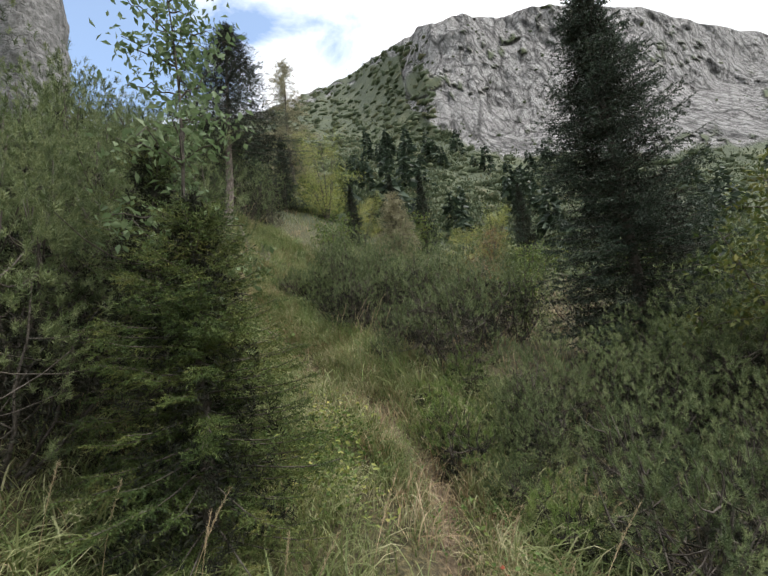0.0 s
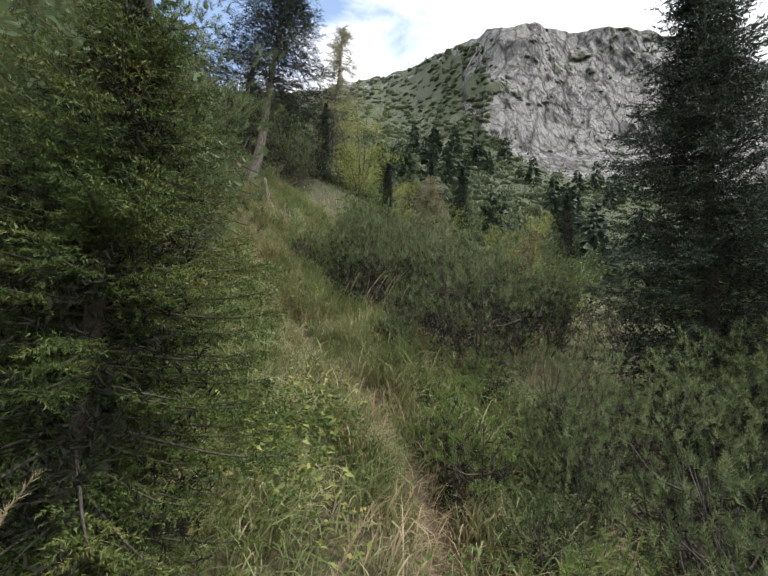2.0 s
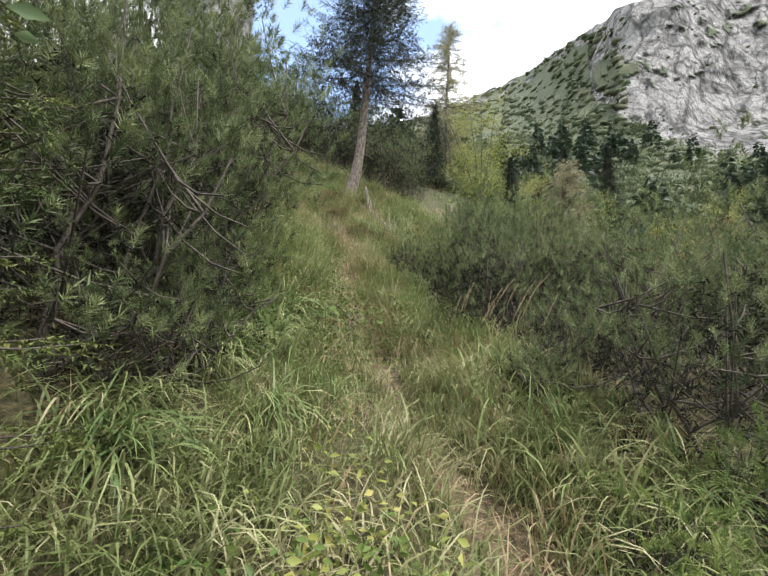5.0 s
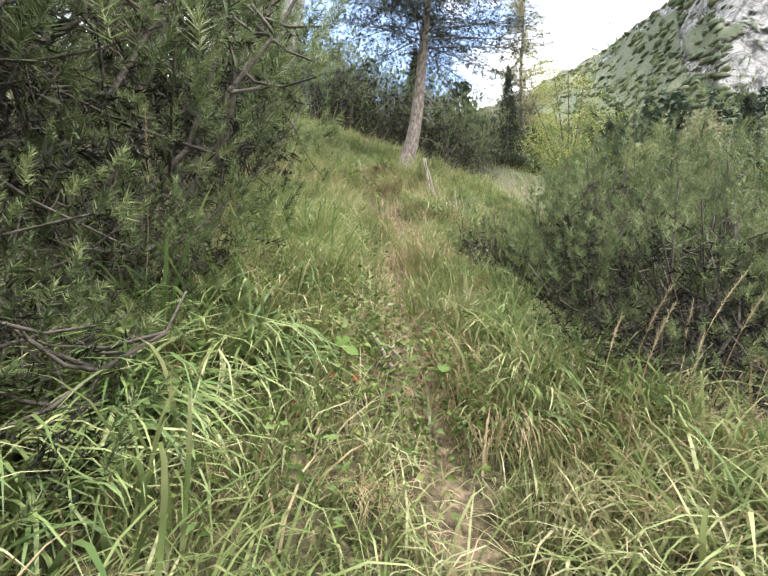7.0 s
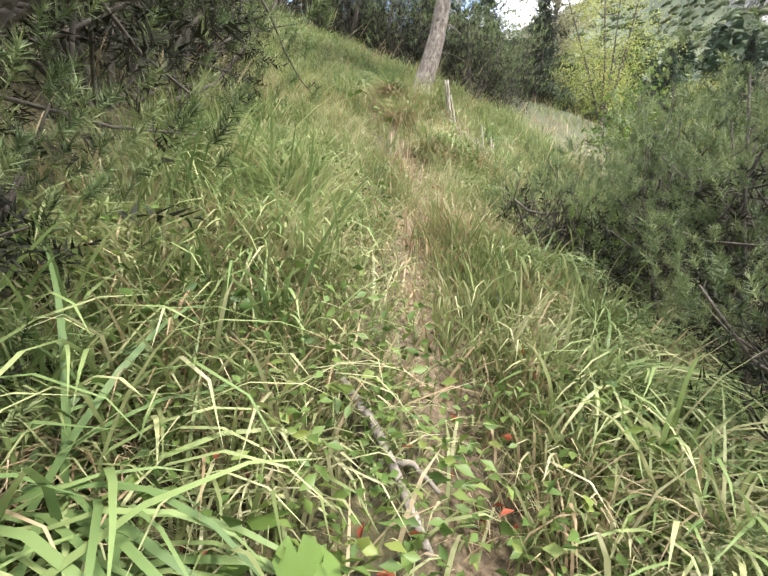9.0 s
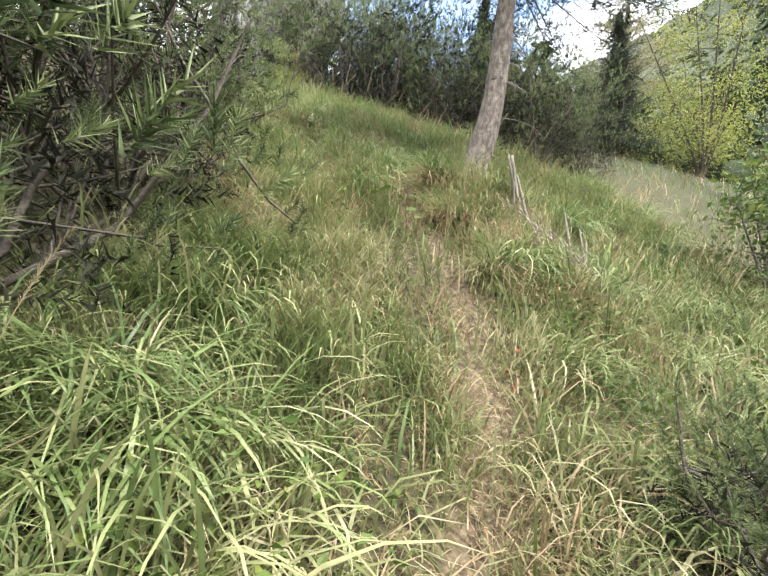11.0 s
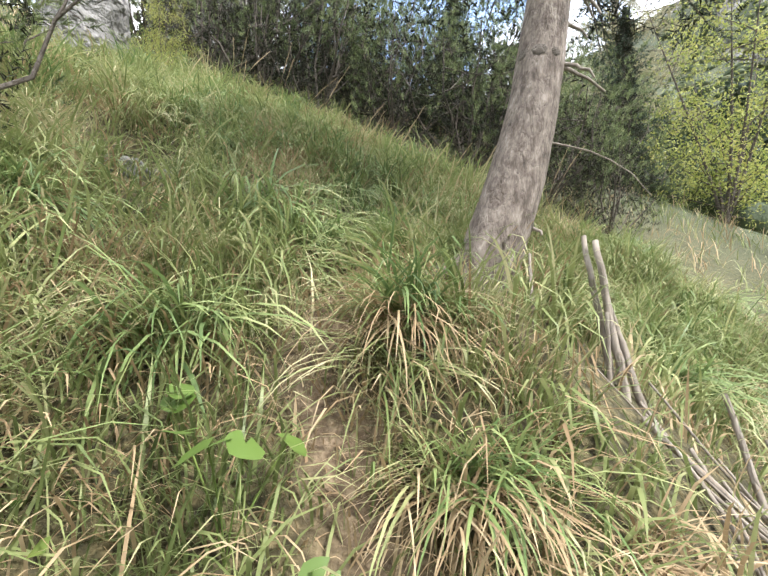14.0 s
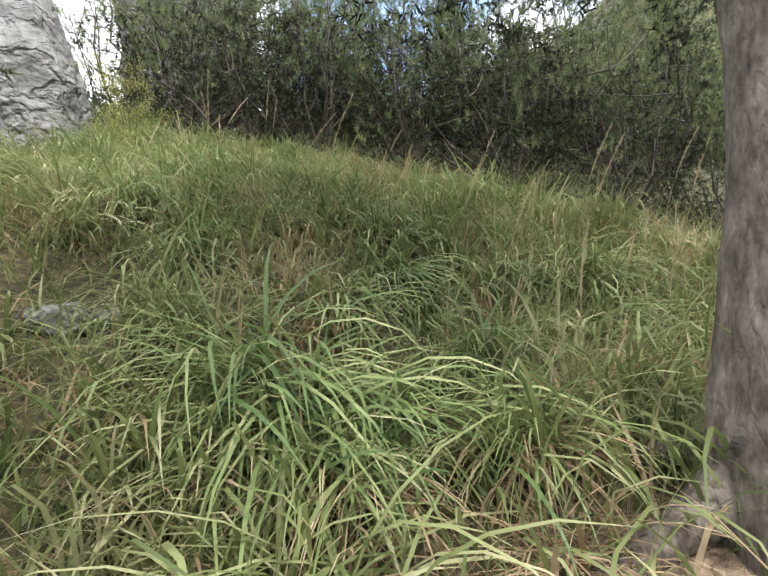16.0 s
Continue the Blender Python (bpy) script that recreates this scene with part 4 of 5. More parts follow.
for x, y, turn, size in ((-4.2, 4.3, 30, 1.15), (-4.0, 2.6, 200, 1.0), (-4.2, 5.6, 250, 1.2), (-5.4, 7.2, 10, 1.5), (-5.6, 5.6, 100, 1.3), (-5.9, 9.5, 300, 1.0), (-6.8, 8.7, 60, 1.25), (-7.2, 10.7, 170, 1.0), (-8.3, 11.1, 220, 0.9),
                         (-9.2, 15.4, 0, 1.2), (-8.2, 15.6, 80, 1.1), (-7.1, 16.1, 140, 1.0), (-6.0, 16.4, 210, 1.1), (-4.9, 16.2, 290, 0.85), (-4.1, 16.4, 40, 0.6), (-8.6, 17.2, 100, 1.3), (-6.6, 17.9, 20, 1.2), (-5.2, 18.2, 260, 0.8), (-2.75, 2.95, 250, 0.8), (5.6, 6.0, 30, 1.05), (6.4, 7.6, 140, 1.2), (-7.7, 17.0, 33, 1.15), (-5.7, 17.3, 120, 1.1), (-4.5, 17.6, 210, 0.9), (-9.3, 16.6, 300, 1.2), (-12.2, 17.0, 20, 1.6), (-11.0, 18.6, 70, 1.5), (-10.4, 15.2, 40, 1.25), (-11.3, 14.6, 160, 1.0)):
    again(pine_big, x, y, turn, size)
for x, y, turn, size in ((-0.15, 9.05, 45, 0.85), (-1.25, 9.85, 160, 0.8), (-0.75, 8.4, 230, 0.85), (1.75, 5.3, 80, 0.72), (1.35, 4.45, 190, 0.5)):
    again(pine_near, x, y, turn, size)
for x, y, turn, size in ((0.75, 9.4, 300, 1.1), (2.5, 5.3, 20, 0.72), (2.6, 8.8, 200, 1.1), (0.4, 10.9, 60, 1.1), (-0.6, 11.4, 140, 1.0), (1.9, 10.4, 240, 1.0), (-1.0, 13.5, 90, 1.0),
                         (0.6, 12.6, 190, 0.9), (2.0, 14.8, 270, 1.1), (4.9, 10.5, 0, 1.1), (3.2, 3.2, 80, 0.6), (3.0, 5.0, 15, 0.75), (3.6, 5.5, 30, 0.9), (3.5, 4.3, 200, 0.65), (4.3, 5.3, 150, 1.0), (3.7, 6.2, 75, 0.9), (4.6, 6.1, 260, 1.1)):
    again(pine_mid, x, y, turn, size)
for x, y, turn, size in ((2.55, 3.5, 60, 1.05), (1.45, 5.0, 130, 0.95), (2.1, 4.2, 250, 1.05), (-2.15, 10.15, 20, 0.8), (-1.55, 10.6, 110, 0.9), (0.3, 7.7, 200, 0.9), (2.5, 2.4, 300, 0.9), (3.3, 2.0, 100, 1.0), (-0.05, 6.95, 10, 0.62), (1.0, 4.0, 80, 0.55), (-2.3, 5.15, 40, 0.85), (-2.55, 5.9, 170, 0.9), (-3.1, 6.75, 280, 0.9)):
    again(pine_low, x, y, turn, size)
for x, y, turn, size in ((0.5, 5.0, 90, 1.0), (1.0, 6.0, 40, 0.9), (1.15, 3.5, 30, 0.9), (0.5, 5.6, 170, 0.8), (-1.75, 10.05, 260, 1.0)):
    again(pine_young, x, y, turn, size)

# ---------------------------------------------------------------- rocks
def rock(name, size, seed, label, squash=(1, 1, 1)):
    bm = bmesh.new()
    bmesh.ops.create_icosphere(bm, subdivisions=5, radius=1.0)
    me = bpy.data.meshes.new(name)
    bm.to_mesh(me)
    bm.free()
    v = np.empty(len(me.vertices) * 3, np.float32)
    me.vertices.foreach_get("co", v)
    v = v.reshape(-1, 3).astype(float)
    g = np.random.default_rng(seed)
    for i in range(16):
        d = unit(g.normal(size=3))
        cut = g.uniform(0.62, 0.9)
        over = np.maximum(v @ d - cut, 0)
        v -= over[:, None] * d * 0.92
    k = 1 + 0.12 * waves(v[:, 0], v[:, 1], v[:, 2] * 2, 0.9, seed) + 0.09 * np.abs(waves(v[:, 0], v[:, 1], v[:, 2] * 2, 0.3, seed + 1))
    v = v * k[:, None] * np.array(size)
    me.vertices.foreach_set("co", v.astype(np.float32).ravel())
    me.materials.append(M_STONE)
    me.update()
    return tagged(new(name, me), label, "rock")


crag = rock("crag", (0.55, 0.6, 2.0), 61, "grey weathered limestone crag above the grass")
crag.matrix_world = pose(-10.75, 13.25, height(-10.75, 13.25) + 0.8, 4, -6, 30)
tower = rock("crag", (3.0, 2.6, 9.0), 63, "tall pale limestone crag above the pines")
tower.matrix_world = pose(-17.0, 19.5, height(-17.0, 19.5) + 6.0, 0, -4, 10)
stone = rock("stone", (0.17, 0.13, 0.11), 64, "pale stone in a hollow of the grass")
stone.matrix_world = pose(-7.25, 12.35, height(-7.25, 12.35) + 0.1, 0, 0, 20)
for x, y, s, turn in ((-7.05, 12.5, 0.6, 60), (-7.45, 12.3, 0.7, 140), (-2.15, 8.9, 0.5, 10)):
    c = copy_thing(stone, Matrix.Identity(4))
    c.matrix_basis = pose(x, y, height(x, y) + 0.03, 0, 0, turn) @ Matrix.Diagonal((s, s, s, 1))

# ---------------------------------------------------------------- grass
EDGE_LEFT = ((-3.4, -2.0), (-4.0, 1.5), (-3.4, 2.6), (-1.9, 4.2), (-2.2, 5.6), (-3.1, 7.0), (-4.6, 8.6), (-5.5, 9.6), (-6.6, 11.6), (-9.6, 12.3), (-9.8, 14.0), (-8.6, 15.0), (-5.0, 15.6), (-3.6, 15.8))
EDGE_RIGHT = ((1.9, -2.0), (1.8, 1.5), (1.25, 2.8), (1.5, 4.0), (1.6, 5.2), (0.9, 6.4), (-0.3, 7.6), (-1.1, 8.4), (-1.7, 9.4), (-1.6, 10.8), (-1.2, 12.4), (-1.0, 14.0), (-1.6, 15.8))


def meadow(n, g):
    """Random places on the open lane of grass between the pines."""
    k = g.uniform(0, 1, n) * (len(EDGE_LEFT) - 1)
    kr = k / (len(EDGE_LEFT) - 1) * (len(EDGE_RIGHT) - 1)
    lx = np.interp(k, np.arange(len(EDGE_LEFT)), [p[0] for p in EDGE_LEFT])
    ly = np.interp(k, np.arange(len(EDGE_LEFT)), [p[1] for p in EDGE_LEFT])
    rx = np.interp(kr, np.arange(len(EDGE_RIGHT)), [p[0] for p in EDGE_RIGHT])
    ry = np.interp(kr, np.arange(len(EDGE_RIGHT)), [p[1] for p in EDGE_RIGHT])
    s = g.uniform(-0.06, 1.06, n)
    return lx + (rx - lx) * s, ly + (ry - ly) * s


def downhill(x, y):
    e = 0.15
    return np.arctan2(near_height(x, y - e) - near_height(x, y + e), near_height(x - e, y) - near_height(x + e, y))


BARE = ((-4.5, 12.5, 0.16), (-4.75, 12.42, 0.16), (-3.98, 12.5, 0.26), (-3.72, 12.4, 0.26), (-3.4, 12.55, 0.35), (-7.3, 12.38, 0.4))


def on_bare(x, y):
    return np.any([np.hypot(x - bx, y - by) < r for bx, by, r in BARE], axis=0)


def tussocks(name, count, per, length, width, mat, label, seed, keep_off=0.16, spread=0.09, lean=0.35, bend=2.0, near_trail=None, segs=5, patch=None, zone=None):
    g = np.random.default_rng(seed)
    x, y = meadow(count * (9 if zone else 3), g)
    d = trail_distance(x, y)
    ok = d > keep_off * g.uniform(0.5, 1.6, len(d))
    if length > 0.25:
        ok &= ~on_bare(x, y)
    if length > 0.3:
        ok &= trail_distance(x, y, WALKED) > 0.2 + 0.25 * (length > 0.6)
    if near_trail:
        ok &= d < near_trail * g.uniform(0.4, 1.3, len(d))
    if zone:
        ok &= (x > zone[0]) & (x < zone[1]) & (y > zone[2]) & (y < zone[3])
    if patch is not None:
        ok &= waves(x, y, 0 * x, 1.6, patch) > 0.1
    x, y = x[ok][:count], y[ok][:count]
    n = len(x)
    scale = g.uniform(0.55, 1.15, n)
    x = np.repeat(x, per) + spread * g.normal(size=n * per)
    y = np.repeat(y, per) + spread * g.normal(size=n * per)
    sc = np.repeat(scale, per)
    own = g.uniform(0, 6.28, n * per)
    way = downhill(x, y)
    turn = np.arctan2(np.sin(own) + 0.75 * np.sin(way), np.cos(own) + 0.75 * np.cos(way))
    base = np.stack([x, y, near_height(x, y) - 0.015], -1)
    k = n * per
    ln = length * sc * g.uniform(0.55, 1.25, k)
    v, q, t = blades(base, turn, ln, np.abs(lean * g.normal(size=k)) * 0.8, bend * g.uniform(0.45, 1.35, k), width * g.uniform(0.6, 1.25, k), segs)
    me = mesh_of(name, v, [t, q], [mat])
    return tagged(new(name, me), label, "grass", kind="stuff")


tussocks("grass", 1500, 20, 0.46, 0.0105, M_GRASS, "long bowed green grass in tussocks on the slope", 71, segs=4, keep_off=0.2)
tussocks("broad_grass", 420, 18, 0.60, 0.013, M_WIDE, "broad arching yellow-green grass blades on the slope", 72, keep_off=0.42, spread=0.07, bend=1.9, segs=6, patch=5)
tussocks("dry_grass", 80, 22, 0.34, 0.0075, M_DRY, "dry straw-coloured grass along the trail", 73, keep_off=0.05, near_trail=0.9, bend=1.7, segs=4)
tussocks("dry_grass", 480, 18, 0.40, 0.008, M_DRY, "dry straw-coloured grass among green tussocks", 74, patch=8, bend=1.8, segs=4)
tussocks("short_grass", 2000, 10, 0.20, 0.008, M_GRASS, "short green grass covering the ground", 75, keep_off=0.16, spread=0.12, segs=3)
tussocks("fine_grass", 820, 24, 0.34, 0.0055, M_GRASS, "fine soft pale green grass near the trail", 76, near_trail=1.2, bend=1.2, segs=4)

tussocks("upper_grass", 520, 22, 0.55, 0.012, M_GRASS, "long bowed green grass in tussocks on the upper meadow", 78, zone=(-9.6, -2.0, 11.6, 15.6), segs=5, spread=0.07, bend=2.7)
tussocks("upper_dry_grass", 300, 20, 0.42, 0.010, M_DRY, "straw-coloured thatch on the upper meadow", 79, zone=(-9.6, -2.0, 11.4, 15.6), segs=4, lean=0.7)

tussocks("broad_grass", 26, 16, 0.70, 0.018, M_WIDE, "broad arching bright green grass blades beside the trail", 86, keep_off=0.35, spread=0.12, bend=1.8, segs=6, zone=(-2.9, -1.7, 6.0, 6.9))

tussocks("trailside_grass", 330, 24, 0.42, 0.0085, M_GRASS, "long bowed green grass crowding in over the trail", 87, keep_off=0.2, zone=(-5.8, -3.0, 9.6, 12.3), segs=4, spread=0.07)
tussocks("trailside_dry_grass", 120, 20, 0.36, 0.007, M_DRY, "straw-coloured dead grass under green tussocks by the trail", 88, keep_off=0.05, zone=(-5.8, -3.0, 9.6, 12.3), segs=4, lean=0.7)

tussocks("trodden_grass", 640, 18, 0.14, 0.0075, M_GRASS, "short trodden green grass on the trail", 94, keep_off=0.16, near_trail=0.75, zone=(-5.8, -2.0, 8.6, 12.4), segs=3, lean=0.7)
tussocks("trodden_dry_grass", 420, 16, 0.13, 0.006, M_DRY, "flattened straw on the trail", 95, keep_off=0.03, near_trail=0.6, zone=(-5.8, -2.0, 8.6, 12.6), segs=3, lean=1.2)
tussocks("low_grass", 260, 26, 0.29, 0.0085, M_GRASS, "low green grass crowding in over the trail", 89, keep_off=0.2, zone=(-5.4, -3.2, 9.6, 11.7), segs=4, spread=0.08)
tussocks("low_grass", 420, 22, 0.29, 0.0085, M_GRASS, "low green grass beside the trail", 90, keep_off=0.2, zone=(-3.2, 0.2, 3.8, 9.6), segs=4, spread=0.08)


def verge(name, count, seed, reach, mat, label, length=0.34, arc=(-1.2, 1.0)):
    """Sparse grass on the slopes beyond the lane, under and between the pines."""
    g = np.random.default_rng(seed)
    a, r = g.uniform(*arc, count), 2 + (reach - 2) * np.sqrt(g.uniform(0, 1, count))
    x, y = r * np.sin(a), r * np.cos(a)
    per = 6
    x, y = np.repeat(x, per) + 0.1 * g.normal(size=count * per), np.repeat(y, per) + 0.1 * g.normal(size=count * per)
    k = len(x)
    v, q, t = blades(np.stack([x, y, near_height(x, y) - 0.02], -1), g.uniform(0, 6.28, k), length * g.uniform(0.5, 1.4, k), np.abs(0.3 * g.normal(size=k)), g.uniform(0.5, 1.8, k), 0.011 * g.uniform(0.7, 1.3, k), 3)
    return tagged(new(name, mesh_of(name, v, [t, q], [mat])), label, "grass", kind="stuff")


def big_tussock(name, per, length, width, mat, label, group, seed):
    """A great tussock: blades spring from one crown and arch down all round, mostly downhill (its own x axis)."""
    g = np.random.default_rng(seed)
    own = g.uniform(0, 6.28, per)
    turn = np.arctan2(np.sin(own), np.cos(own) + 0.85)
    base = np.stack([0.08 * g.normal(size=per), 0.08 * g.normal(size=per), np.full(per, 0.0)], -1)
    v, q, t = blades(base, turn, length * g.uniform(0.55, 1.15, per), g.uniform(0.05, 0.75, per), g.uniform(1.4, 2.5, per), width * g.uniform(0.6, 1.25, per), 6)
    thing = new(name)
    tagged(child("blade_tuft", mesh_of("blade_tuft", v, [t, q], [mat]), thing), kind="stuff")
    return tagged(thing, label, "grass tussock", group)


def set_tussock(kind, x, y, size, first, swing=0.0):
    e = 0.2
    gx = (height(x + e, y) - height(x - e, y)) / (2 * e)
    gy = (height(x, y + e) - height(x, y - e)) / (2 * e)
    m = pose(x, y, height(x, y) - 0.01, 0, math.degrees(math.atan(math.hypot(gx, gy))) * 0.75, math.degrees(math.atan2(-gy, -gx)) + swing)
    ob = kind if first else copy_thing(kind, m)
    ob.matrix_basis = m @ Matrix.Diagonal((size, size, size, 1))


g_bt = np.random.default_rng(77)
sedge_kinds = [big_tussock("sedge_tussock", 95, 0.62, 0.0112, M_WIDE, "great tussock of arching green sedge on the slope", "sedge tussocks", 400 + i) for i in range(3)]
sedge_kinds += [big_tussock("sedge_tussock", 105, 0.56, 0.0085, M_GRASS, "tussock of bowed grey-green grass on the slope", "sedge tussocks", 410 + i) for i in range(2)]
bt_x, bt_y = meadow(240, g_bt)
bt_ok = trail_distance(bt_x, bt_y) > 0.62
spots_bt = [(-1.35, 1.75, 1.1), (-1.0, 1.55, 1.0), (-1.75, 1.95, 1.1), (-4.9, 11.0, 0.7), (-3.75, 11.35, 0.8), (-4.69, 11.9, 0.8), (-5.45, 11.6, 1.1), (-6.13, 12.6, 1.25), (-2.35, 7.35, 0.9), (-1.35, 8.0, 1.0), (-5.15, 11.15, 0.9), (-5.45, 12.15, 1.25), (-5.45, 11.7, 1.0), (-5.9, 12.6, 1.2), (-2.6, 7.0, 1.2), (-2.55, 6.4, 1.1), (-0.75, 7.0, 1.0), (-3.05, 11.0, 1.0), (-3.7, 11.7, 1.0)]
spots_bt += [(x, y, s) for x, y, s in zip(bt_x[bt_ok], bt_y[bt_ok], g_bt.uniform(0.6, 1.1, bt_ok.sum()))]
spots_bt += [(g_bt.uniform(-9.2, -5.4), g_bt.uniform(12.4, 15.2), g_bt.uniform(0.7, 1.1)) for i in range(64)]
spots_bt = [q for q in spots_bt if trail_distance(q[0], q[1], WALKED) > 0.6 and not on_bare(q[0], q[1])]
for i, (x, y, s) in enumerate(spots_bt):
    set_tussock(sedge_kinds[i % 5], x, y, s, i < 5, g_bt.uniform(-35, 35))
dry_kind = big_tussock("dry_tussock", 120, 0.42, 0.006, M_DRY, "dry straw-coloured grass tussock beside the trail", "dry tussocks", 420)
for i, (x, y, s) in enumerate(((0.95, 2.85, 0.9), (-2.75, 7.1, 0.7), (-5.0, 12.45, 0.7), (-3.9, 11.95, 0.7), (-0.5, 2.2, 0.8), (-1.75, 6.9, 0.5), (-3.35, 12.2, 0.8))):
    set_tussock(dry_kind, x, y, s, i == 0)


def mound_tussock(x, y, size, up, seed):
    """A domed tussock on the trail's bank: green blades over a skirt of dead straw."""
    g = np.random.default_rng(seed)
    thing = new("mound_tussock")
    thing.matrix_world = pose(x, y, height(x, y) + up, 0, 0, math.degrees(float(downhill(np.array(x), np.array(y)))))
    for name, mat, per, length, lean, bend, wide in (("blade_tuft", M_WIDE, 150, 0.55, (0.3, 1.2), (1.2, 2.0), 0.009), ("dead_skirt", M_DRY, 190, 0.48, (0.9, 1.6), (0.9, 1.5), 0.006)):
        own = g.uniform(0, 6.28, per)
        turn = np.arctan2(np.sin(own), np.cos(own) + 0.4)
        base = np.stack([0.07 * g.normal(size=per), 0.07 * g.normal(size=per), -0.03 + 0 * own], -1)
        v, q, t = blades(base, turn, size * length * g.uniform(0.6, 1.15, per), g.uniform(*lean, per), g.uniform(*bend, per), wide * g.uniform(0.6, 1.25, per), 6)
        tagged(child(name, mesh_of(name, v, [t, q], [mat]), thing), kind="stuff")
    return tagged(thing, "domed tussock of green blades over straw beside the trail", "grass tussock", "mound tussocks")


for i, (x, y, size, up) in enumerate(((-4.68, 12.0, 1.0, 0.14), (-4.35, 11.75, 0.8, 0.05), (-5.62, 12.5, 0.9, 0.1), (-3.75, 11.45, 0.8, 0.06), (-2.25, 9.35, 0.8, 0.06), (-1.35, 7.7, 0.8, 0.06), (-1.6, 6.35, 0.6, 0.02), (-3.0, 8.5, 0.8, 0.06), (-5.15, 12.75, 0.8, 0.08))):
    mound_tussock(x, y, size, up, 430 + i)
tussocks("trail_litter", 620, 12, 0.16, 0.006, M_DRY, "flattened dry grass lying on the trail", 83, keep_off=0.0, near_trail=0.3, lean=1.3, bend=1.2, segs=3)
verge("slope_grass", 3000, 81, 20, M_GRASS, "rough green grass between the dwarf pines")
verge("slope_dry_grass", 1400, 82, 20, M_DRY, "dry grass between the dwarf pines")
verge("rough_grass", 1300, 84, 11, M_GRASS, "rough green grass on the slope below the trail", arc=(0.9, 5.1))

# leafy herbs of the undergrowth
def herbs(name, spots, per, leaf, mat, label, seed, tall=0.3):
    g = np.random.default_rng(seed)
    pile = Pile()
    for x, y, r in spots:
        m = int(per * r * r / 0.09)
        px, py = x + r * g.normal(size=m) * 0.6, y + r * g.normal(size=m) * 0.6
        base = np.stack([px, py, near_height(px, py) + tall * g.uniform(0.1, 1.0, m) * np.exp(-((px - x) ** 2 + (py - y) ** 2) / (2 * r * r))], -1)
        way = unit(g.normal(size=(m, 3)) * np.array([1, 1, 0.35]) + np.array([0, 0, 0.15]))
        pile.add(*leaves(base, way, leaf * g.uniform(0.6, 1.25, m), g, 0.55))
    return tagged(new(name, pile.mesh(name, mat)), label, "plant", kind="stuff")


herbs("leafy_undergrowth", ((-0.75, 4.15, 0.42), (-0.55, 4.8, 0.35), (-0.95, 5.1, 0.3), (-0.35, 3.6, 0.25), (-1.0, 3.85, 0.3), (-0.62, 3.7, 0.3)), 55, 0.058, M_YELLEAF, "low yellow-green leafy undergrowth beside the trail", 91, 0.55)
herbs("green_undergrowth", ((-0.8, 4.2, 0.5), (-0.55, 4.8, 0.35), (-1.0, 3.85, 0.35), (-0.62, 3.7, 0.3), (-2.1, 7.3, 0.45), (-1.75, 7.6, 0.4), (-2.35, 7.8, 0.4), (-0.95, 3.9, 0.5), (-0.6, 4.5, 0.45), (-0.65, 3.7, 0.35), (-3.25, 11.45, 0.4), (-2.9, 11.1, 0.35), (-0.7, 4.4, 0.5), (0.45, 3.4, 0.3), (-2.2, 7.5, 0.5), (-1.6, 7.9, 0.35), (-3.4, 8.9, 0.5), (-2.6, 10.6, 0.4), (-1.9, 11.6, 0.45), (-3.0, 11.0, 0.25), (0.7, 2.8, 0.3), (-4.9, 10.7, 0.3), (-2.9, 7.3, 0.4), (-1.9, 6.6, 0.3), (-2.4, 6.4, 0.4), (-1.45, 7.3, 0.2), (-2.0, 7.2, 0.4)), 130, 0.046, M_LEAF, "low green leafy herbs in the grass", 92, 0.42)
herbs("red_leaves", ((-2.2, 7.3, 0.35), (-1.95, 7.75, 0.25), (-1.85, 8.4, 0.16), (-2.0, 7.0, 0.2), (-3.2, 10.4, 0.16), (-4.3, 11.2, 0.14), (0.5, 3.0, 0.2)), 18, 0.042, M_REDLEAF, "scattered red autumn leaves low in the grass", 93, 0.32)

# round-leaved coltsfoot plants
def coltsfoot(x, y, count, size, seed):
    g = np.random.default_rng(seed)
    thing = new("coltsfoot")
    thing.matrix_world = pose(x, y, height(x, y), 0, 0, 0)
    for i in range(count):
        a = g.uniform(0, 6.28)
        out, up = g.uniform(0.05, 0.16), g.uniform(0.12, 0.3)
        s = size * g.uniform(0.7, 1.15)
        tip = np.array([out * np.cos(a), out * np.sin(a), up])
        t = np.linspace(0, 1, 14)
        ang = -2.75 + 5.5 * t
        rad = s * (1 + 0.06 * np.cos(9 * ang)) * (0.62 + 0.38 * np.cos(ang / 2) ** 2)
        rim = np.stack([rad * np.cos(ang), rad * np.sin(ang), 0.12 * rad * np.sin(2 * ang) - 0.15 * s * np.cos(ang)], -1)
        v = np.concatenate([[[0, 0, 0.0]], rim])
        m = np.array(Euler((g.uniform(-0.5, 0.5), g.uniform(-0.1, 0.7), a)).to_matrix())
        v = v @ m.T + tip
        f = np.stack([np.zeros(13, int), np.arange(1, 14), np.arange(2, 15)], -1)
        pet, pf = tube(np.stack([np.linspace(0, 1, 5) * tip[0], np.linspace(0, 1, 5) * tip[1], np.linspace(0, 1, 5) ** 0.8 * tip[2]], -1), np.full(5, 0.003), 4)
        child("leaf", mesh_of("leaf", v, f, [M_HERB]), thing)
        child("leaf_stalk", mesh_of("leaf_stalk", pet, pf, [M_LEAF]), thing)
    return tagged(thing, "coltsfoot with round bright green leaves in the grass", "plant", "coltsfoot plants")


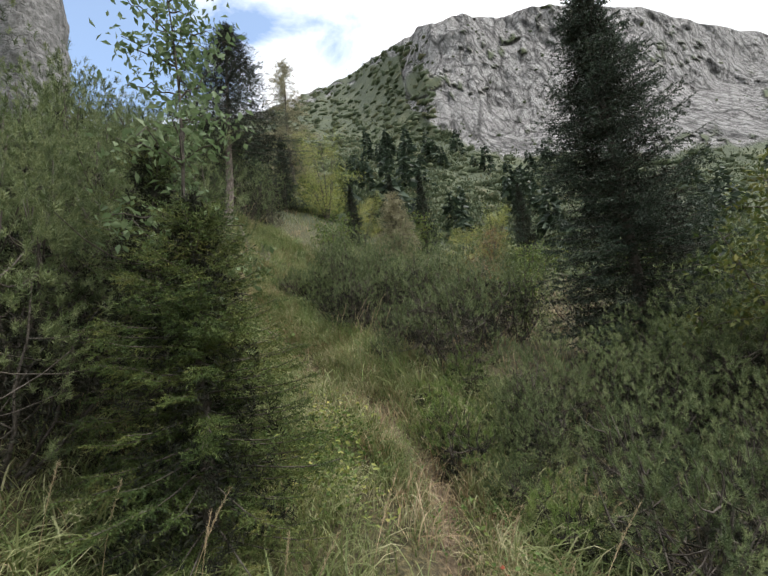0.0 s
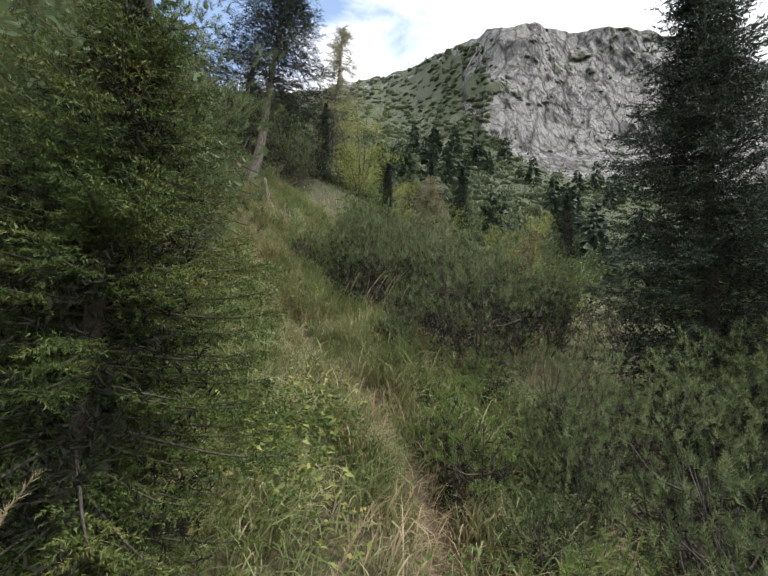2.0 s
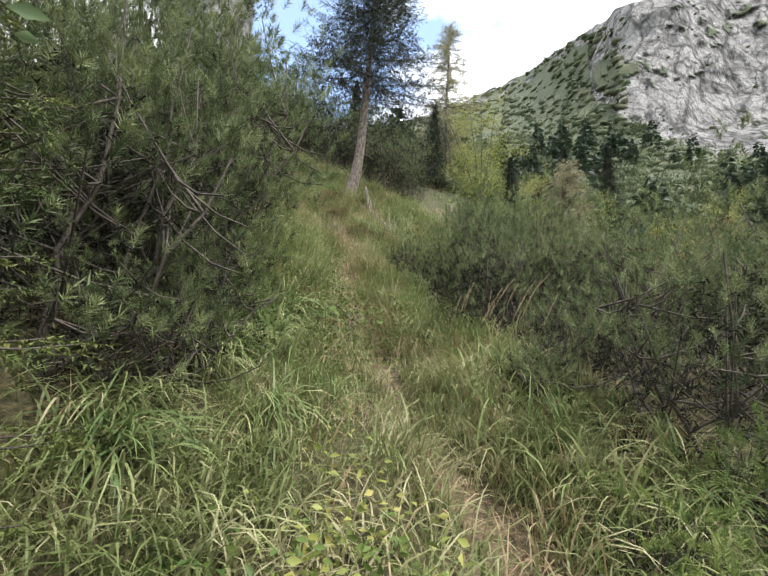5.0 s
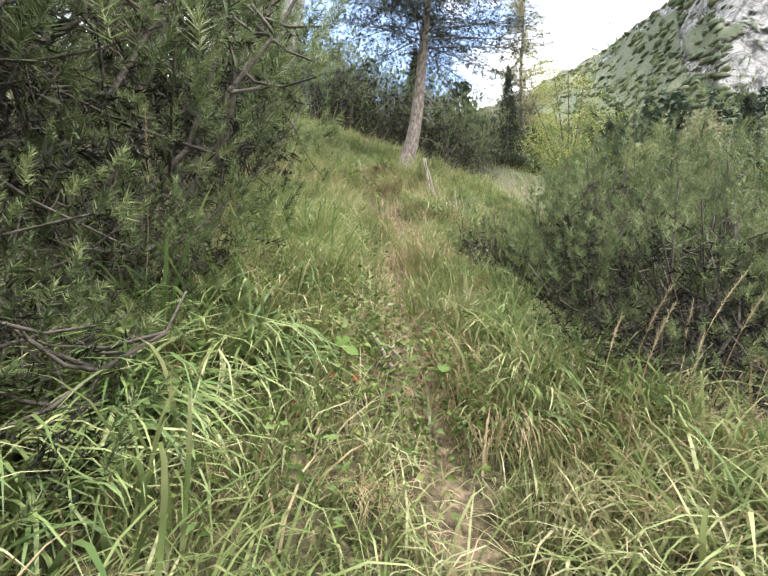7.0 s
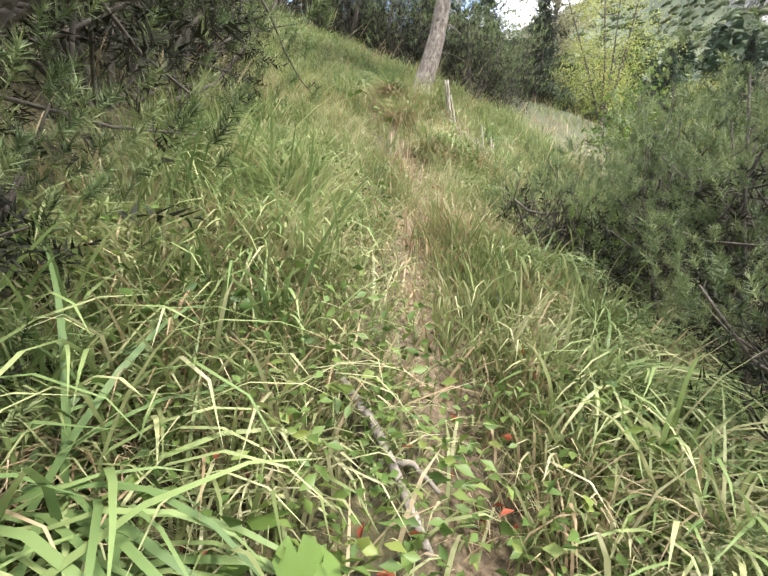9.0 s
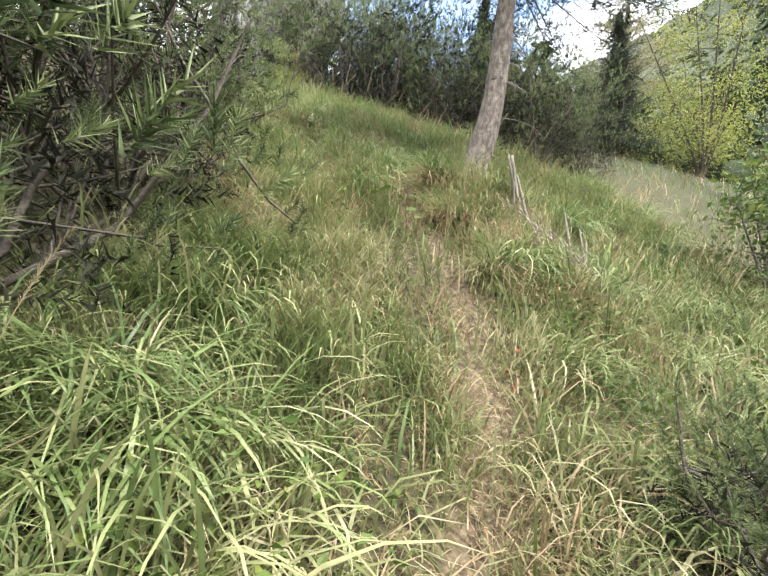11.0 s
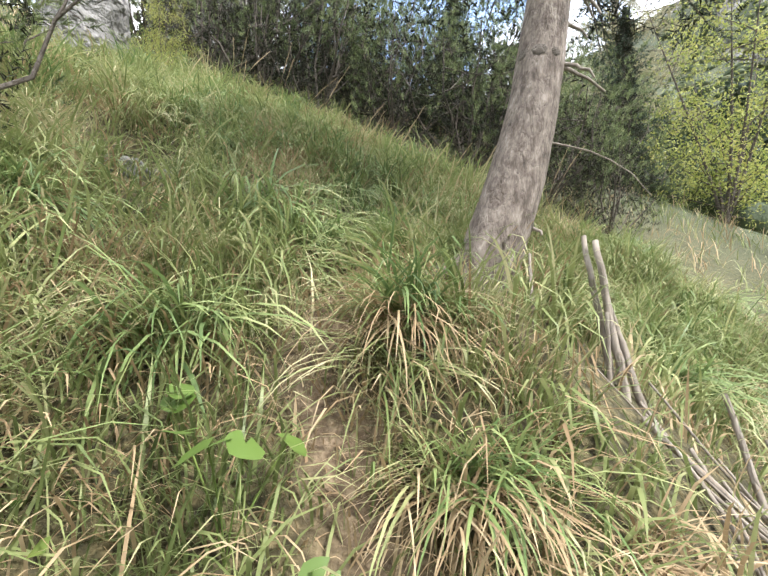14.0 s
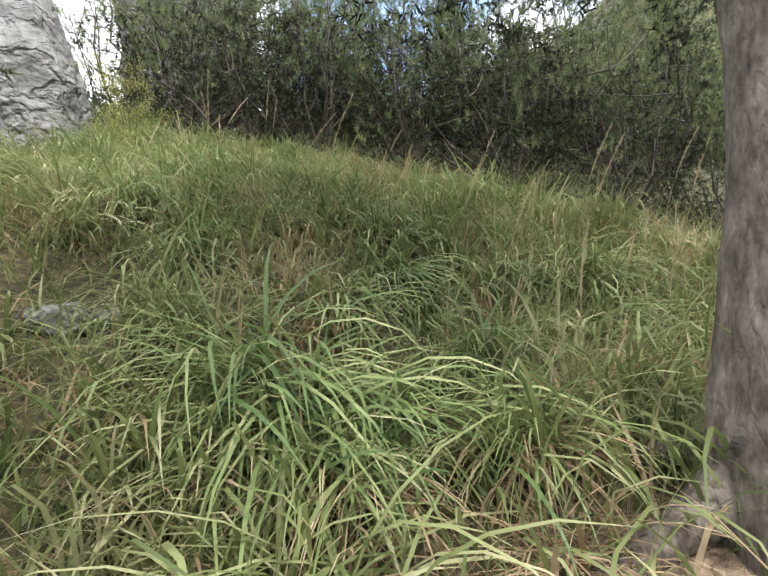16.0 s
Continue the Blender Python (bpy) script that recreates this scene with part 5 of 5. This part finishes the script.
for x, y, c, s, sd in ((-2.12, 7.22, 4, 0.06, 1), (-4.75, 11.3, 4, 0.065, 2), (-4.3, 11.25, 3, 0.045, 3), (-4.45, 11.35, 3, 0.05, 4), (-1.75, 7.6, 3, 0.05, 5), (-5.1, 11.35, 3, 0.06, 6), (-0.35, 4.9, 3, 0.035, 7)):
    coltsfoot(x, y, c, s, 100 + sd)


# tall stalks of reed grass with pale seed heads
def stalk(seed, tall):
    g = np.random.default_rng(seed)
    thing = new("reed_grass")
    s = np.linspace(0, 1, 8)
    bow = g.uniform(0.10, 0.32)
    p = np.stack([bow * tall * s ** 2.2, 0 * s, tall * s * (1 - 0.12 * bow)], -1)
    child("stalk", mesh_of("stalk", *tube(p, np.linspace(0.0024, 0.0013, 8), 4), [M_DRY]), thing)
    pile = Pile()
    m = 130
    t = g.uniform(0.74, 1.0, m)
    b = np.stack([np.interp(t, s, p[:, q]) for q in range(3)], -1)
    d = unit(np.array([bow, 0, 0.9]) + 0.30 * g.normal(size=(m, 3)))
    pile.add(*needles(b, d, 0.032 * g.uniform(0.6, 1.1, m), 0.0022, g))
    child("seed_head", pile.mesh("seed_head", M_SEED), thing, "pale feathery seed head")
    return tagged(thing, "dry reed grass stalk with a pale seed head", "grass stalk", "reed grass stalks")


stalk_kinds = [stalk(200, 0.85), stalk(201, 1.05), stalk(202, 0.7)]
g_st = np.random.default_rng(210)
stalk_spots = []
for cx, cy, r, c in ((-0.55, 7.55, 0.3, 9), (-0.1, 6.9, 0.3, 6), (-2.0, 13.2, 0.5, 9), (-2.7, 12.2, 0.4, 7), (-5.7, 13.9, 0.5, 8), (-6.6, 14.1, 0.7, 9), (-7.6, 13.6, 0.5, 5), (-1.6, 2.1, 0.3, 5), (0.9, 2.2, 0.3, 6), (1.4, 1.8, 0.3, 5), (-3.6, 7.8, 0.5, 4), (-5.0, 14.4, 0.4, 5), (-0.6, 2.0, 0.2, 3)):
    for i in range(c):
        stalk_spots.append((cx + r * g_st.normal(), cy + r * g_st.normal()))
for i, (x, y) in enumerate(stalk_spots):
    kind = stalk_kinds[i % 3]
    m = pose(x, y, height(x, y) - 0.02, 0, g_st.uniform(-4, 10), g_st.uniform(-60, 60))
    if i < 3:
        kind.matrix_world = m
    else:
        copy_thing(kind, m)


# cut grey stakes and dead branches beside the trunk
def stick(points, thick, label, name="dead_branch", mat=M_DEAD):
    p = np.array(points, float)
    s = np.linspace(0, 1, len(p))
    t = np.linspace(0, 1, 14)
    q = np.stack([np.interp(t, s, p[:, c]) for c in range(3)], -1)
    q = q + 0.12 * thick * np.random.default_rng(int(1000 * thick) + len(p)).normal(size=q.shape)
    v, f = tube(q, np.linspace(thick, thick * 0.7, 14), 9)
    ends = [np.arange(9)[None, ::-1], np.arange(len(v) - 9, len(v))[None]]
    return tagged(new(name, mesh_of(name, v, [f, np.concatenate(ends)], [mat], smooth=False)), label, "branch")


def on_ground(x, y, up=0.0):
    return (x, y, height(x, y) + up)


for (x, y), (tx, ty), up, thick in (((-3.98, 12.60), (-4.14, 12.66), 0.50, 0.017), ((-3.93, 12.57), (-4.09, 12.63), 0.52, 0.020), ((-3.84, 12.60), (-4.05, 12.72), 0.34, 0.018), ((-4.0, 12.55), (-4.03, 12.58), 0.26, 0.011), ((-4.28, 12.42), (-4.36, 12.58), 0.26, 0.010), ((-3.42, 12.75), (-3.57, 12.9), 0.34, 0.016), ((-3.3, 12.8), (-3.42, 12.95), 0.3, 0.013), ((-3.28, 12.62), (-3.3, 12.7), 0.26, 0.012)):
    stick((on_ground(x, y, -0.08), on_ground(tx, ty, up)), thick, "grey cut stake leaning up from the grass beside the trunk", "stake")
for a, b, thick in (((-3.9, 12.4), (-2.9, 12.55), 0.014), ((-3.5, 12.2), (-2.8, 12.8), 0.012), ((-3.6, 12.7), (-3.0, 12.2), 0.009), ((-3.3, 12.1), (-2.7, 12.5), 0.010), ((-2.4, 7.75), (-1.95, 7.55), 0.018), ((-2.15, 7.62), (-2.0, 7.72), 0.010), ((-3.2, 12.9), (-2.6, 13.3), 0.02)):
    mid = ((a[0] + b[0]) / 2, (a[1] + b[1]) / 2)
    stick((on_ground(*a, 0.06), on_ground(*mid, 0.10), on_ground(*b, 0.07)), thick, "grey dead branch lying in the grass")


# brushwood heaped below the stakes
g_bw = np.random.default_rng(440)
for i in range(22):
    x, y, a, r = -3.42 + 0.28 * g_bw.normal(), 12.38 + 0.2 * g_bw.normal(), g_bw.uniform(0, 6.28), g_bw.uniform(0.12, 0.34)
    dx, dy = r * math.cos(a), r * math.sin(a)
    stick((on_ground(x - dx, y - dy, g_bw.uniform(0.0, 0.1)), on_ground(x, y, g_bw.uniform(0.05, 0.16)), on_ground(x + dx, y + dy, g_bw.uniform(0.02, 0.22))), g_bw.uniform(0.004, 0.010), "thin grey dead branch in a heap of brushwood")

# ---------------------------------------------------------------- woods of the far slope
def far_woods():
    g = np.random.default_rng(300)
    clumps, cones = Pile(), Pile()
    bm = bmesh.new()
    bmesh.ops.create_icosphere(bm, subdivisions=1, radius=1.0)
    bm.verts.ensure_lookup_table()
    ball = np.array([q.co[:] for q in bm.verts])
    ball_f = np.array([[q.index for q in f.verts] for f in bm.faces])
    bm.free()
    foot = np.array(CLIFF_FOOT).T
    n = 5600
    for a, f in zip(g.uniform(-62, 58, n), g.uniform(0.0, 0.985, n) ** 0.8):
        x, y, z, r, e = far_point(a, f)
        if e > np.interp(a, *foot) - 0.2 and g.uniform() > (0.55 if a < 10.5 else 0.10):
            continue
        s = g.uniform(0.7, 1.5) * (0.85 + r / 140) * (0.42 if e > np.interp(a, *foot) and a > 10.5 else 1.0)
        # a lumpy clump with a ragged fringe of sprays
        k = 1 + 0.30 * np.sin(ball @ g.normal(size=3) * 3.5 + g.uniform(0, 6)) + 0.22 * np.sin(ball @ g.normal(size=3) * 6.5 + g.uniform(0, 6)) + 0.12 * g.normal(size=len(ball))
        clumps.add(ball * k[:, None] * s * np.array([0.6, 0.6, 0.34]) * g.uniform(0.8, 1.2, 3) + np.array([x, y, z]), ball_f)
        m = 40 if r < 45 else 28 if r < 90 else 14
        d = unit(g.normal(size=(m, 3)) + np.array([0, 0, 0.6]))
        b = d * s * g.uniform(0.4, 1.35, (m, 1)) * np.array([1, 1, 0.62])
        w = unit(d * 0.9 + 0.5 * g.normal(size=(m, 3)) + np.array([0, 0, 0.5]))
        v, fc = leaves(b, w, s * g.uniform(0.14, 0.30, m), g, 0.5)
        clumps.add(v + np.array([x, y, z + 0.1 * s]), fc)
    for a, f in zip(g.uniform(-20, 45, 110), g.uniform(0.02, 0.62, 110)):
        x, y, z, r, e = far_point(a, f)
        if e > np.interp(a, *foot) - 1.5:
            continue
        h = g.uniform(2.2, 5.0) * (0.8 + r / 140)
        m = 110
        t = g.uniform(0.02, 1, m) ** 0.8
        ang = g.uniform(0, 6.28, m)
        rad = 0.26 * h * (1 - t) * g.uniform(0.5, 1.1, m)
        b = np.stack([0.4 * rad * np.cos(ang), 0.4 * rad * np.sin(ang), h * t], -1)
        w = unit(np.stack([np.cos(ang), np.sin(ang), -0.35 + 0.3 * g.normal(size=m)], -1))
        v, fc = leaves(b, w, rad + 0.09 * h, g, 0.55)
        cones.add(v + np.array([x, y, z - 0.1 * h]), fc)
    tagged(new("far_bushes", clumps.mesh("far_bushes", M_FARWOOD)), "dense dwarf pine and scrub covering the far slope", "bushes", kind="stuff")
    tagged(new("far_spruces", cones.mesh("far_spruces", M_DARKSPRUCE)), "scattered dark spruces on the far slope", "trees", kind="stuff")


far_woods()
